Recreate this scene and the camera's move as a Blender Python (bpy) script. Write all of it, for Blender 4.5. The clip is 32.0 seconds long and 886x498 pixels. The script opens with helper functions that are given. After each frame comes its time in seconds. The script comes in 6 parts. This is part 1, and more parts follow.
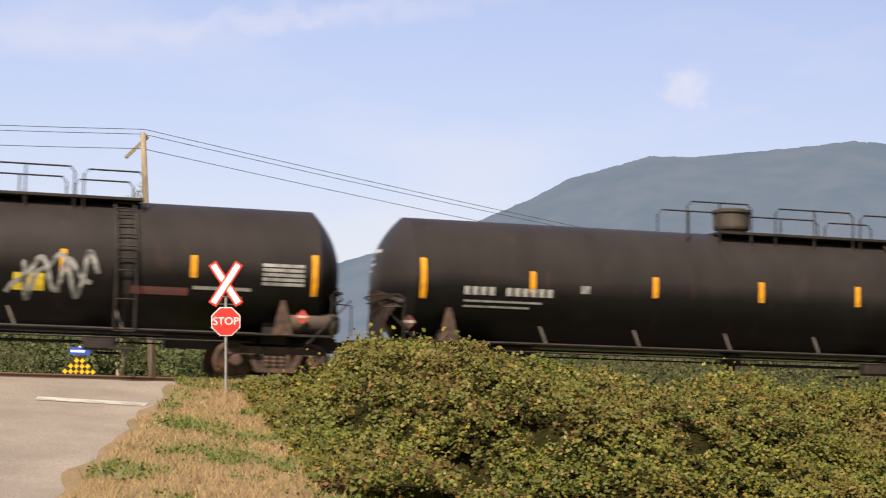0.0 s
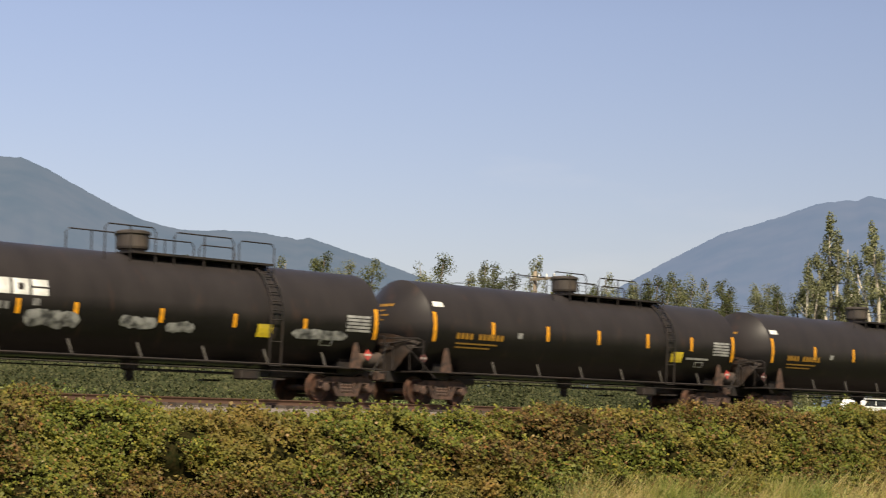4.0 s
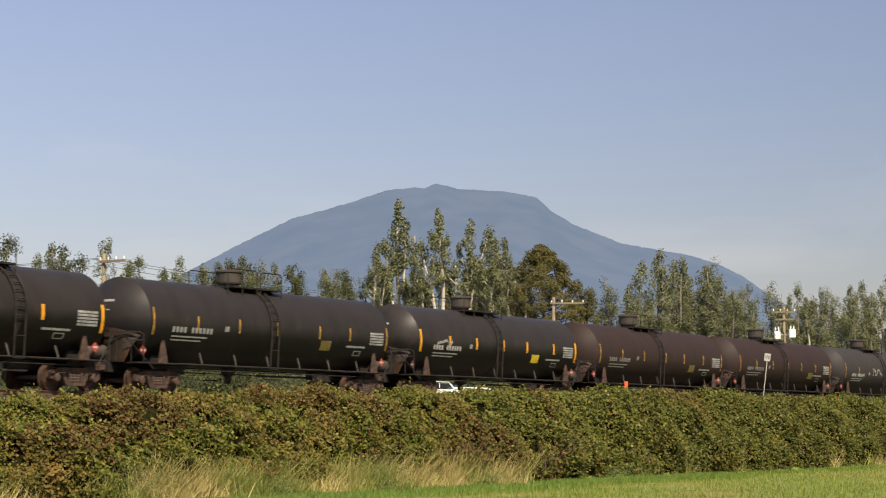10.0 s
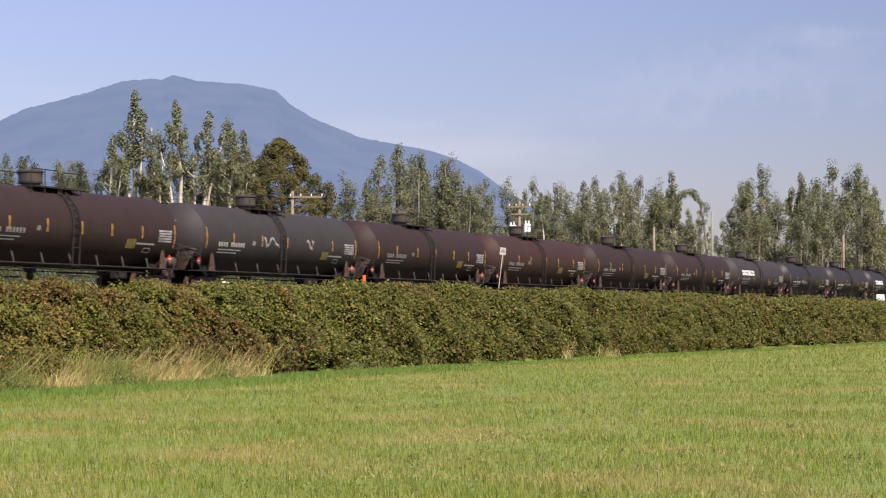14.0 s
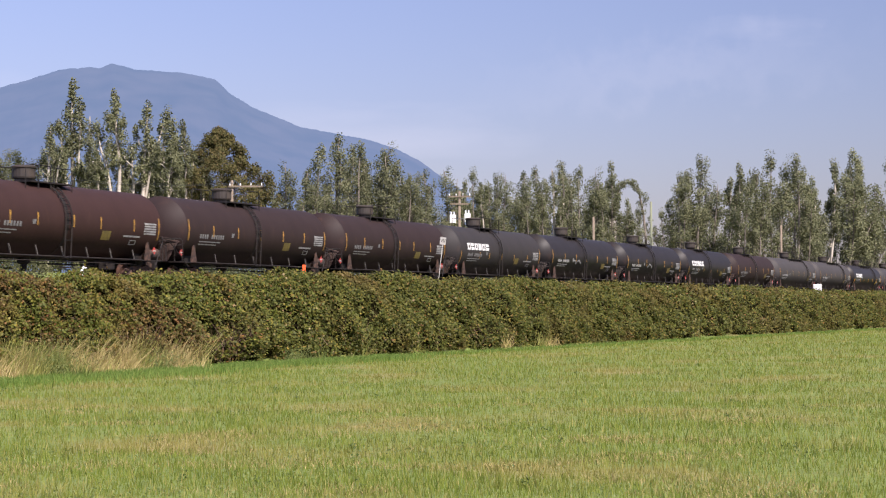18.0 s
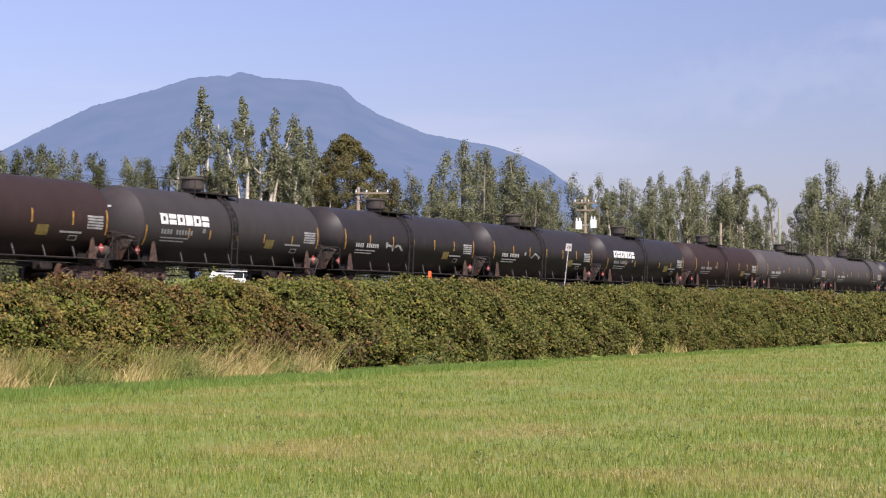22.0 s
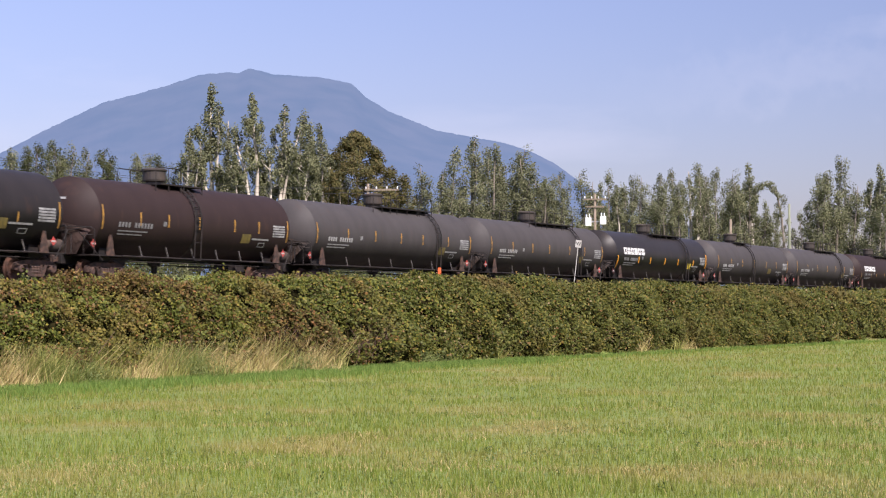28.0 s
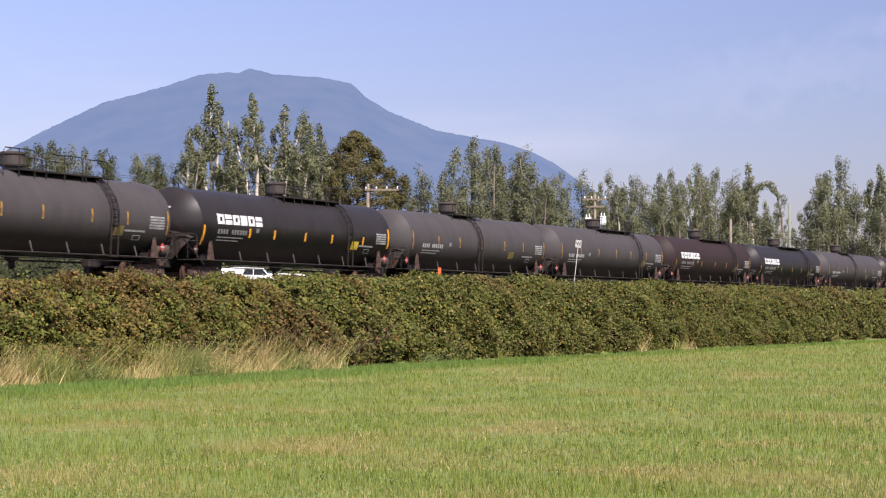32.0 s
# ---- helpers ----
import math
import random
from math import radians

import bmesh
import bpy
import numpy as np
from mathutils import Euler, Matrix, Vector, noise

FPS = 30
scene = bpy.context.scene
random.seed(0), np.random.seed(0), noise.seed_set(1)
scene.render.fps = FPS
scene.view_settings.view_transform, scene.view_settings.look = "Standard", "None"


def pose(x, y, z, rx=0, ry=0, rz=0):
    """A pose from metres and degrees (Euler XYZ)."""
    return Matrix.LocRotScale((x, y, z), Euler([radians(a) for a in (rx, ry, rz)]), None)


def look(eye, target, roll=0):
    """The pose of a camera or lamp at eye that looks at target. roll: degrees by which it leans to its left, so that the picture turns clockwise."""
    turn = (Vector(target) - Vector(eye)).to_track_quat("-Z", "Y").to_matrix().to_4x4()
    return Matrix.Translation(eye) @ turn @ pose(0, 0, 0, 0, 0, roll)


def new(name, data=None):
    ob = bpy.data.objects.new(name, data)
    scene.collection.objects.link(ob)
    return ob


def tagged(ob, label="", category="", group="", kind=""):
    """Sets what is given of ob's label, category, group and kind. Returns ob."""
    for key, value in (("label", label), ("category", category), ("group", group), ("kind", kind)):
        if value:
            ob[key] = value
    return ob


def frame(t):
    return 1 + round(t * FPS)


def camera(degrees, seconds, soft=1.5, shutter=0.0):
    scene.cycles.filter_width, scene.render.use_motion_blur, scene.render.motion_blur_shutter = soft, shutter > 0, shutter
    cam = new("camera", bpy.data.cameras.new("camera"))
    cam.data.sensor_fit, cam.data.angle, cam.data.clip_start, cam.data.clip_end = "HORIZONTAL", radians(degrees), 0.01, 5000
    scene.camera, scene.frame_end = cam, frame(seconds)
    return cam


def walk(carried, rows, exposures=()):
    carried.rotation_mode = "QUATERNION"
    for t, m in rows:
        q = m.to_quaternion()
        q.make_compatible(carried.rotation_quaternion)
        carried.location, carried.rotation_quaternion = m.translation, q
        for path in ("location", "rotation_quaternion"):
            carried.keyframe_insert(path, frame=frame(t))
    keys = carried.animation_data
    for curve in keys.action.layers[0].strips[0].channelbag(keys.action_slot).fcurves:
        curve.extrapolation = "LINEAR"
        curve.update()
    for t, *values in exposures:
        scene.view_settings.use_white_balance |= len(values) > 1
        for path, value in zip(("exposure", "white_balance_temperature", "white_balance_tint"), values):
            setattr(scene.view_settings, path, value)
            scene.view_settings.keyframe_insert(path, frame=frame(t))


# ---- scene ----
cam = camera(26.65, 32.0, soft=1.15, shutter=0.22)
EYE = Vector((0.0, 0.0, 2.25))


def aim(t, az, el, roll):
    """A row of the walk: azimuth clockwise from +Y, elevation and lean in degrees; the camera stands on a tripod."""
    a, e = radians(az), radians(el)
    way = Vector((math.sin(a) * math.cos(e), math.cos(a) * math.cos(e), math.sin(e)))
    return t, look(EYE, EYE + way * 100, roll)


walk(cam, [aim(*r) for r in [
    (0.0, -48.45, 5.60, 1.27), (0.1, -47.97, 5.60, 1.31), (0.2, -47.54, 5.60, 1.37), (0.3, -46.88, 5.60, 1.43), (0.4, -46.14, 5.61, 1.48),
    (0.5, -45.344, 5.616, 1.524), (1.0, -41.180, 5.716, 1.49), (1.5, -35.674, 5.769, 1.30), (2.0, -31.030, 5.870, 1.158),
    (2.5, -27.015, 5.848, 1.048), (3.0, -23.984, 5.830, 0.895), (3.5, -21.647, 5.817, 0.78), (4.0, -18.841, 5.804, 0.70),
    (4.5, -16.215, 5.739, 0.60), (5.1, -13.4, 5.69, 0.48), (5.8, -11.1, 5.63, 0.35), (6.5, -10.102, 5.580, 0.279), (7.0, -10.041, 5.551, 0.27),
    (7.5, -10.092, 5.533, 0.26), (8.0, -10.259, 5.515, 0.27), (8.5, -9.864, 5.506, 0.29), (9.0, -8.900, 5.498, 0.26),
    (9.5, -6.953, 5.469, 0.18), (10.0, -5.695, 5.397, 0.14), (10.5, -5.061, 5.324, 0.13), (11.0, -4.596, 5.295, 0.11),
    (11.5, -4.502, 4.253, 0.09), (12.0, -3.340, 3.751, 0.06), (12.5, -1.415, 2.879, 0.02), (13.0, 0.029, 2.691, 0.0),
    (13.5, 1.106, 2.274, -0.03), (14.0, 2.308, 2.150, -0.08), (14.5, 3.253, 2.150, -0.12), (15.0, 3.766, 2.164, -0.13),
    (15.5, 4.112, 1.890, -0.13), (16.5, 4.19, 1.82, -0.12), (17.5, 4.175, 1.809, -0.113), (18.0, 4.145, 1.831, -0.11), (18.5, 3.839, 1.868, -0.11),
    (19.0, 3.616, 1.901, -0.12), (19.5, 3.288, 1.927, -0.11), (20.0, 2.788, 1.963, -0.08), (20.5, 2.098, 1.985, -0.06),
    (21.0, 1.283, 2.003, -0.04), (21.5, 0.592, 2.005, 0.0), (22.0, 0.297, 2.030, 0.0), (22.5, 0.231, 2.004, 0.0),
    (23.0, 0.247, 1.927, -0.01), (23.5, 0.099, 1.926, -0.01), (24.0, 0.075, 1.928, -0.01), (25.5, 0.083, 1.926, -0.01),
    (27.5, 0.0, 1.926, 0.0), (32.0, 0.0, 1.926, 0.0)]],
     [(0.0, 0.61, 7650, 12), (1.0, 0.69, 7550, 11), (3.0, 0.58, 7550, 9), (4.5, 0.37, 7550, 7), (7.0, 0.37, 7500, 7), (11.0, 0.38, 7500, 7), (13.0, 0.51, 7050, 14), (15.0, 0.54, 6300, 19), (32.0, 0.60, 6180, 21)])

# ---- light ----
SUN_AZ, SUN_EL = 152.0, 49.0
world = bpy.data.worlds.new("world")
world.use_nodes = True
scene.world = world
wn = world.node_tree.nodes
sky = wn.new("ShaderNodeTexSky")
sky.sky_type, sky.sun_disc = "NISHITA", False
sky.sun_elevation, sky.sun_rotation = radians(SUN_EL), radians(SUN_AZ)
sky.air_density, sky.dust_density, sky.ozone_density, sky.altitude = 1.0, 0.9, 1.6, 20
wl = world.node_tree.links.new
warm = wn.new("ShaderNodeMix")
warm.data_type, warm.blend_type = "RGBA", "MULTIPLY"
warm.inputs[0].default_value, warm.inputs[7].default_value = 1.0, (1.10, 0.96, 1.08, 1)
# haze low in the sky: a little dimmer and greyer towards the horizon
wtc, wsep, wlow = wn.new("ShaderNodeTexCoord"), wn.new("ShaderNodeSeparateXYZ"), wn.new("ShaderNodeMapRange")
wl(wtc.outputs["Generated"], wsep.inputs[0])
wl(wsep.outputs[2], wlow.inputs[0])
wlow.inputs[1].default_value, wlow.inputs[2].default_value, wlow.inputs[3].default_value, wlow.inputs[4].default_value = 0.0, 0.22, 0.70, 1.0
dim = wn.new("ShaderNodeVectorMath")
dim.operation = "SCALE"
wl(sky.outputs[0], dim.inputs[0])
# the haze thins away from the sun's side, towards +X
wside, wmul = wn.new("ShaderNodeMapRange"), wn.new("ShaderNodeMath")
wside.inputs[1].default_value, wside.inputs[2].default_value, wside.inputs[3].default_value, wside.inputs[4].default_value = -1.0, 1.0, 1.28, 0.54
wl(wsep.outputs[0], wside.inputs[0])
wmul.operation = "MULTIPLY"
wl(wside.outputs[0], wmul.inputs[0])
wl(wlow.outputs[0], wmul.inputs[1])
wl(wmul.outputs[0], dim.inputs["Scale"])
wl(dim.outputs[0], warm.inputs[6])
# thin high cloud all over the sky
wmp, wtx, wmr, wmx = wn.new("ShaderNodeMapping"), wn.new("ShaderNodeTexNoise"), wn.new("ShaderNodeMapRange"), wn.new("ShaderNodeMix")
wmp.inputs[3].default_value, wmp.inputs[2].default_value = (2.0, 3.2, 9.0), (0.25, 0.15, 0.5)
wl(wtc.outputs["Generated"], wmp.inputs[0])
wl(wmp.outputs[0], wtx.inputs["Vector"])
wtx.inputs["Scale"].default_value, wtx.inputs["Detail"].default_value = 1.6, 6
wmr.inputs[1].default_value, wmr.inputs[2].default_value, wmr.inputs[4].default_value = 0.56, 0.82, 0.38
wl(wtx.outputs[0], wmr.inputs[0])
wmx.data_type = "RGBA"
wl(wmr.outputs[0], wmx.inputs[0])
wl(warm.outputs[2], wmx.inputs[6])
wmx.inputs[7].default_value = (6.6, 6.5, 7.1, 1)


def cloud(below, az, el, wide, high, lean, thick):
    """A small soft cloud in one direction of the sky, with torn edges, over what lies below it."""
    a_, e_ = radians(az), radians(el)
    side_, up_ = Vector((math.cos(a_), -math.sin(a_), 0)), Vector((-math.sin(a_) * math.sin(e_), -math.cos(a_) * math.sin(e_), math.cos(e_)))
    u_, v_ = side_ * math.cos(lean) + up_ * math.sin(lean), up_ * math.cos(lean) - side_ * math.sin(lean)
    mid_ = Vector((math.sin(a_) * math.cos(e_), math.cos(a_) * math.cos(e_), math.sin(e_)))
    tear, sub_, add_ = wn.new("ShaderNodeTexNoise"), wn.new("ShaderNodeVectorMath"), wn.new("ShaderNodeVectorMath")
    wl(wtc.outputs["Generated"], tear.inputs["Vector"])
    tear.inputs["Scale"].default_value, tear.inputs["Detail"].default_value = 60.0, 6
    sub_.operation, sub_.inputs[1].default_value = "MULTIPLY_ADD", (high * 2.6,) * 3
    sub_.inputs[2].default_value = tuple(-mid_ - Vector((high * 1.3,) * 3))
    wl(tear.outputs["Color"], sub_.inputs[0])
    wl(wtc.outputs["Generated"], add_.inputs[0])
    wl(sub_.outputs[0], add_.inputs[1])
    dots = []
    for axis, size in ((u_, wide), (v_, high), (mid_, 1.0)):
        d_ = wn.new("ShaderNodeVectorMath")
        d_.operation, d_.inputs[1].default_value = "DOT_PRODUCT", tuple(axis / size)
        wl(add_.outputs[0], d_.inputs[0])
        dots.append(d_.outputs["Value"])
    join, length_, soft_, lay = wn.new("ShaderNodeCombineXYZ"), wn.new("ShaderNodeVectorMath"), wn.new("ShaderNodeMapRange"), wn.new("ShaderNodeMix")
    for k_, d_ in enumerate(dots):
        wl(d_, join.inputs[k_])
    length_.operation = "LENGTH"
    wl(join.outputs[0], length_.inputs[0])
    soft_.interpolation_type = "SMOOTHSTEP"
    soft_.inputs[1].default_value, soft_.inputs[2].default_value, soft_.inputs[3].default_value, soft_.inputs[4].default_value = 0.0, 1.0, thick, 0.0
    wl(length_.outputs["Value"], soft_.inputs[0])
    lay.data_type = "RGBA"
    wl(soft_.outputs[0], lay.inputs[0])
    wl(below, lay.inputs[6])
    lay.inputs[7].default_value = (7.2, 6.9, 7.3, 1)
    return lay.outputs[2]


sky_out = cloud(wmx.outputs[2], -41.1, 10.6, 0.016, 0.012, 0.6, 0.30)
sky_out = cloud(sky_out, -52.5, 12.6, 0.17, 0.010, 0.13, 0.17)
sky_out = cloud(sky_out, -33.2, 13.9, 0.035, 0.010, 0.35, 0.26)
sky_out = cloud(sky_out, 11.0, 7.2, 0.13, 0.026, 0.10, 0.08)
wl(sky_out, wn["Background"].inputs[0])
wn["Background"].inputs[1].default_value = 0.095
sun = new("sun", bpy.data.lights.new("sun", "SUN"))
sun.data.energy, sun.data.angle, sun.data.color = 5.4, radians(0.5), (1.0, 0.93, 0.82)
a, e = radians(SUN_AZ), radians(SUN_EL)
sun.matrix_basis = look((0, 0, 60), (-math.sin(a) * math.cos(e), -math.cos(a) * math.cos(e), 60 - math.sin(e)))


# ---- materials ----
def material(name, base, rough=0.6, metal=0.0, second=None, scale=4.0, detail=6.0, stretch=(1, 1, 1), bump=0.0, bump_scale=None,
             fine=None, fine_scale=60.0, island=None, obj_random=0.0, spec=0.5, emit=None, sharp=(0.35, 0.65), thin=0.0):
    """A node material: base colour with noise at two scales, bump, and variation by island or object."""
    m = bpy.data.materials.new(name)
    m.use_nodes = True
    nt = m.node_tree
    n, link = nt.nodes, nt.links.new
    b = n["Principled BSDF"]
    b.inputs["Roughness"].default_value, b.inputs["Metallic"].default_value = rough, metal
    b.inputs["Specular IOR Level"].default_value = spec

    def mix(fac, c1, c2, mode="MIX"):
        x = n.new("ShaderNodeMix")
        x.data_type, x.blend_type = "RGBA", mode
        for sock, val in ((0, fac), (6, c1), (7, c2)):
            if hasattr(val, "is_linked"):
                link(val, x.inputs[sock])
            elif sock == 0:
                x.inputs[sock].default_value = val
            else:
                x.inputs[sock].default_value = (*val, 1)
        return x.outputs[2]

    def noise_fac(sc, det, lo, hi, st=(1, 1, 1)):
        tc, mp, tx, rp = n.new("ShaderNodeTexCoord"), n.new("ShaderNodeMapping"), n.new("ShaderNodeTexNoise"), n.new("ShaderNodeMapRange")
        link(tc.outputs["Object"], mp.inputs[0])
        mp.inputs[3].default_value = st
        link(mp.outputs[0], tx.inputs["Vector"])
        tx.inputs["Scale"].default_value, tx.inputs["Detail"].default_value = sc, det
        rp.inputs[1].default_value, rp.inputs[2].default_value = lo, hi
        link(tx.outputs[0], rp.inputs[0])
        return rp.outputs[0]

    col = base
    if island:
        geo, ramp = n.new("ShaderNodeNewGeometry"), n.new("ShaderNodeValToRGB")
        els = ramp.color_ramp.elements
        while len(els) < len(island):
            els.new(0.5)
        for k, (p, c) in enumerate(island):
            els[k].position, els[k].color = p, (*c, 1)
        link(geo.outputs["Random Per Island"], ramp.inputs[0])
        col = ramp.outputs[0]
    if second:
        col = mix(noise_fac(scale, detail, *sharp, stretch), col, second)
    if fine:
        col = mix(noise_fac(fine_scale, 3, 0.3, 0.7), col, fine, "MULTIPLY")
    if obj_random:
        oi, rp = n.new("ShaderNodeObjectInfo"), n.new("ShaderNodeMapRange")
        rp.inputs[3].default_value, rp.inputs[4].default_value = 1 - obj_random, 1 + obj_random
        link(oi.outputs["Random"], rp.inputs[0])
        hs = n.new("ShaderNodeHueSaturation")
        link(rp.outputs[0], hs.inputs["Value"])
        if hasattr(col, "is_linked"):
            link(col, hs.inputs["Color"])
        else:
            hs.inputs["Color"].default_value = (*col, 1)
        col = hs.outputs[0]
    if hasattr(col, "is_linked"):
        link(col, b.inputs["Base Color"])
    else:
        b.inputs["Base Color"].default_value = (*col, 1)
    if bump:
        tc, tx, bp = n.new("ShaderNodeTexCoord"), n.new("ShaderNodeTexNoise"), n.new("ShaderNodeBump")
        link(tc.outputs["Object"], tx.inputs["Vector"])
        tx.inputs["Scale"].default_value, tx.inputs["Detail"].default_value = bump_scale or fine_scale, 5
        bp.inputs["Strength"].default_value, bp.inputs["Distance"].default_value = bump, 0.02
        link(tx.outputs[0], bp.inputs["Height"])
        link(bp.outputs[0], b.inputs["Normal"])
    if emit:
        b.inputs["Emission Color"].default_value, b.inputs["Emission Strength"].default_value = (*emit[0], 1), emit[1]
    if thin:
        tr, ms = n.new("ShaderNodeBsdfTranslucent"), n.new("ShaderNodeMixShader")
        if hasattr(col, "is_linked"):
            link(col, tr.inputs[0])
        else:
            tr.inputs[0].default_value = (*col, 1)
        ms.inputs[0].default_value = thin
        link(b.outputs[0], ms.inputs[1])
        link(tr.outputs[0], ms.inputs[2])
        link(ms.outputs[0], n["Material Output"].inputs[0])
    return m


def tank_paint(name, base, upper_tint, rust=(0.11, 0.055, 0.036), rough=0.58, low=(2.02, 2.36), gloss=0.15):
    """Weathered tank paint: a paler tint over the upper shell, streaks that run down, rust specks."""
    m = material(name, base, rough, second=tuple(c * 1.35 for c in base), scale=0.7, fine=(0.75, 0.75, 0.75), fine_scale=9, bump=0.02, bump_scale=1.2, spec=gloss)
    nt = m.node_tree
    n, link = nt.nodes, nt.links.new
    b = n["Principled BSDF"]
    src = b.inputs["Base Color"].links[0].from_socket
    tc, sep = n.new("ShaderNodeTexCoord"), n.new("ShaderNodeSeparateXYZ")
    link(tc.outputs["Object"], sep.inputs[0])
    # paler tint by height on the shell, broken by noise
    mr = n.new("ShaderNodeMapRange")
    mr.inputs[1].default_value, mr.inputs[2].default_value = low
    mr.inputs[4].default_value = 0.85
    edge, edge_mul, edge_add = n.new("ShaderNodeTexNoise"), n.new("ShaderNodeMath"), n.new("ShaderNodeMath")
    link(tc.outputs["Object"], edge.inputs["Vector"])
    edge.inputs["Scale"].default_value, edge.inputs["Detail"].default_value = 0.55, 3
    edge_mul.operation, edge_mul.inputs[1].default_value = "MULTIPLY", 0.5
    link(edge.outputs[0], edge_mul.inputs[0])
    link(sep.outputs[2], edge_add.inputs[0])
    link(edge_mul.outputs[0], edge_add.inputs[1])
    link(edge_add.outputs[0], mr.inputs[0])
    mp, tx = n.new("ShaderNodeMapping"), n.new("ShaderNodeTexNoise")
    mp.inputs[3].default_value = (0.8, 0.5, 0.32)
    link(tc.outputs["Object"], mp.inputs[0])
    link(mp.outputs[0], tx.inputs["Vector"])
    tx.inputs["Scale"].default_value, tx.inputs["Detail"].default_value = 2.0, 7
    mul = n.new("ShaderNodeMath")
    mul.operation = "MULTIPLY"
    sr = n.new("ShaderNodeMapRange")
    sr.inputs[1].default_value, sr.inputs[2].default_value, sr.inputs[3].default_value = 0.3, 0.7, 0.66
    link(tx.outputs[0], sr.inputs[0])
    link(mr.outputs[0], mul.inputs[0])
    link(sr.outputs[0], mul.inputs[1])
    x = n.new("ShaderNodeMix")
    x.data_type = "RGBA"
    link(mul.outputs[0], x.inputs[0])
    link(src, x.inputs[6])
    x.inputs[7].default_value = (*upper_tint, 1)
    # rust streaks
    tx2, sr2, x2 = n.new("ShaderNodeTexNoise"), n.new("ShaderNodeMapRange"), n.new("ShaderNodeMix")
    x2.data_type = "RGBA"
    tx2.inputs["Scale"].default_value, tx2.inputs["Detail"].default_value = 3.1, 9
    link(mp.outputs[0], tx2.inputs["Vector"])
    sr2.inputs[1].default_value, sr2.inputs[2].default_value, sr2.inputs[4].default_value = 0.60, 0.85, 0.30
    link(tx2.outputs[0], sr2.inputs[0])
    link(sr2.outputs[0], x2.inputs[0])
    link(x.outputs[2], x2.inputs[6])
    x2.inputs[7].default_value = (*rust, 1)
    link(x2.outputs[2], b.inputs["Base Color"])
    return m


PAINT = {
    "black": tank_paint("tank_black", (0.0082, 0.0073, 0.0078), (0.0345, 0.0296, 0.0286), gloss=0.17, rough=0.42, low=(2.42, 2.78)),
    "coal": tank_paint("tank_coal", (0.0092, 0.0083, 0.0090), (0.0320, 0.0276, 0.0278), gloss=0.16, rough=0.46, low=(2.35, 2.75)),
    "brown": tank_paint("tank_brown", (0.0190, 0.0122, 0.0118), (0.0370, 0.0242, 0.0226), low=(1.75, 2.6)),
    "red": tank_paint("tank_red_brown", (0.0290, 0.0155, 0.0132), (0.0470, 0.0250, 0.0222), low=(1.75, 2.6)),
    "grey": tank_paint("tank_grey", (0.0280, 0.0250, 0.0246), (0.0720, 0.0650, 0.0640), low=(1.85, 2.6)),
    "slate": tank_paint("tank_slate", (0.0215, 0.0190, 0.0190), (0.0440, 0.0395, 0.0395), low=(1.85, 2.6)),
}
M_IRON = material("black_iron", (0.013, 0.012, 0.012), 0.65, second=(0.032, 0.024, 0.021), scale=3, spec=0.3)
M_RUST = material("rusty_casting", (0.092, 0.050, 0.035), 0.8, second=(0.028, 0.019, 0.016), scale=6, bump=0.3, bump_scale=20)
M_WHEEL = material("wheel_steel", (0.05, 0.032, 0.025), 0.55, metal=0.3, second=(0.12, 0.06, 0.04), scale=4)
M_YELLOW_OLD = material("worn_reflective_yellow", (0.36, 0.19, 0.03), 0.5, second=(0.16, 0.09, 0.03), scale=5)
M_PLACARD_OLD = material("worn_yellow_panel", (0.19, 0.145, 0.03), 0.6, second=(0.10, 0.078, 0.026), scale=5)
M_YELLOW = material("reflective_yellow", (0.78, 0.33, 0.014), 0.4, second=(0.56, 0.25, 0.025), scale=6)
M_YELLOW_INK = material("yellow_lettering", (0.30, 0.15, 0.015), 0.5, second=(0.17, 0.085, 0.015), scale=6)
M_PLACARD = material("yellow_panel", (0.70, 0.52, 0.02), 0.5, second=(0.45, 0.34, 0.05), scale=5)
M_WHITE = material("white_stencil", (0.75, 0.75, 0.73), 0.5, second=(0.5, 0.5, 0.48), scale=4)
M_STENCIL = material("worn_stencil", (0.46, 0.46, 0.45), 0.55, second=(0.22, 0.22, 0.215), scale=5)
M_GREY_STENCIL = material("faded_stencil", (0.34, 0.34, 0.33), 0.6, second=(0.16, 0.16, 0.16), scale=5)
M_GRAFFITI = material("chalky_graffiti", (0.27, 0.275, 0.27), 0.7, second=(0.035, 0.036, 0.038), scale=4.5, sharp=(0.40, 0.64))
M_RED = material("sign_red", (0.62, 0.03, 0.025), 0.4)
M_PLACARD_RED = material("placard_red", (0.46, 0.05, 0.04), 0.5, second=(0.34, 0.06, 0.05), scale=6)
M_SIGN_WHITE = material("sign_white", (0.8, 0.8, 0.8), 0.4)
M_BLUE = material("sign_blue", (0.02, 0.07, 0.42), 0.4)
M_SIGN_YELLOW = material("sign_yellow", (0.78, 0.42, 0.01), 0.4)
M_BLACK = material("sign_black", (0.012, 0.012, 0.012), 0.5)
M_GALV = material("galvanised_steel", (0.42, 0.42, 0.41), 0.45, metal=0.6, second=(0.3, 0.3, 0.29), scale=8)
M_POLE = material("weathered_pole_wood", (0.27, 0.22, 0.16), 0.85, second=(0.16, 0.12, 0.085), scale=3, stretch=(6, 6, 0.6), bump=0.3, bump_scale=14)
M_POLE_GREEN = material("green_treated_pole", (0.24, 0.26, 0.17), 0.85, second=(0.15, 0.16, 0.11), scale=3, stretch=(6, 6, 0.6))
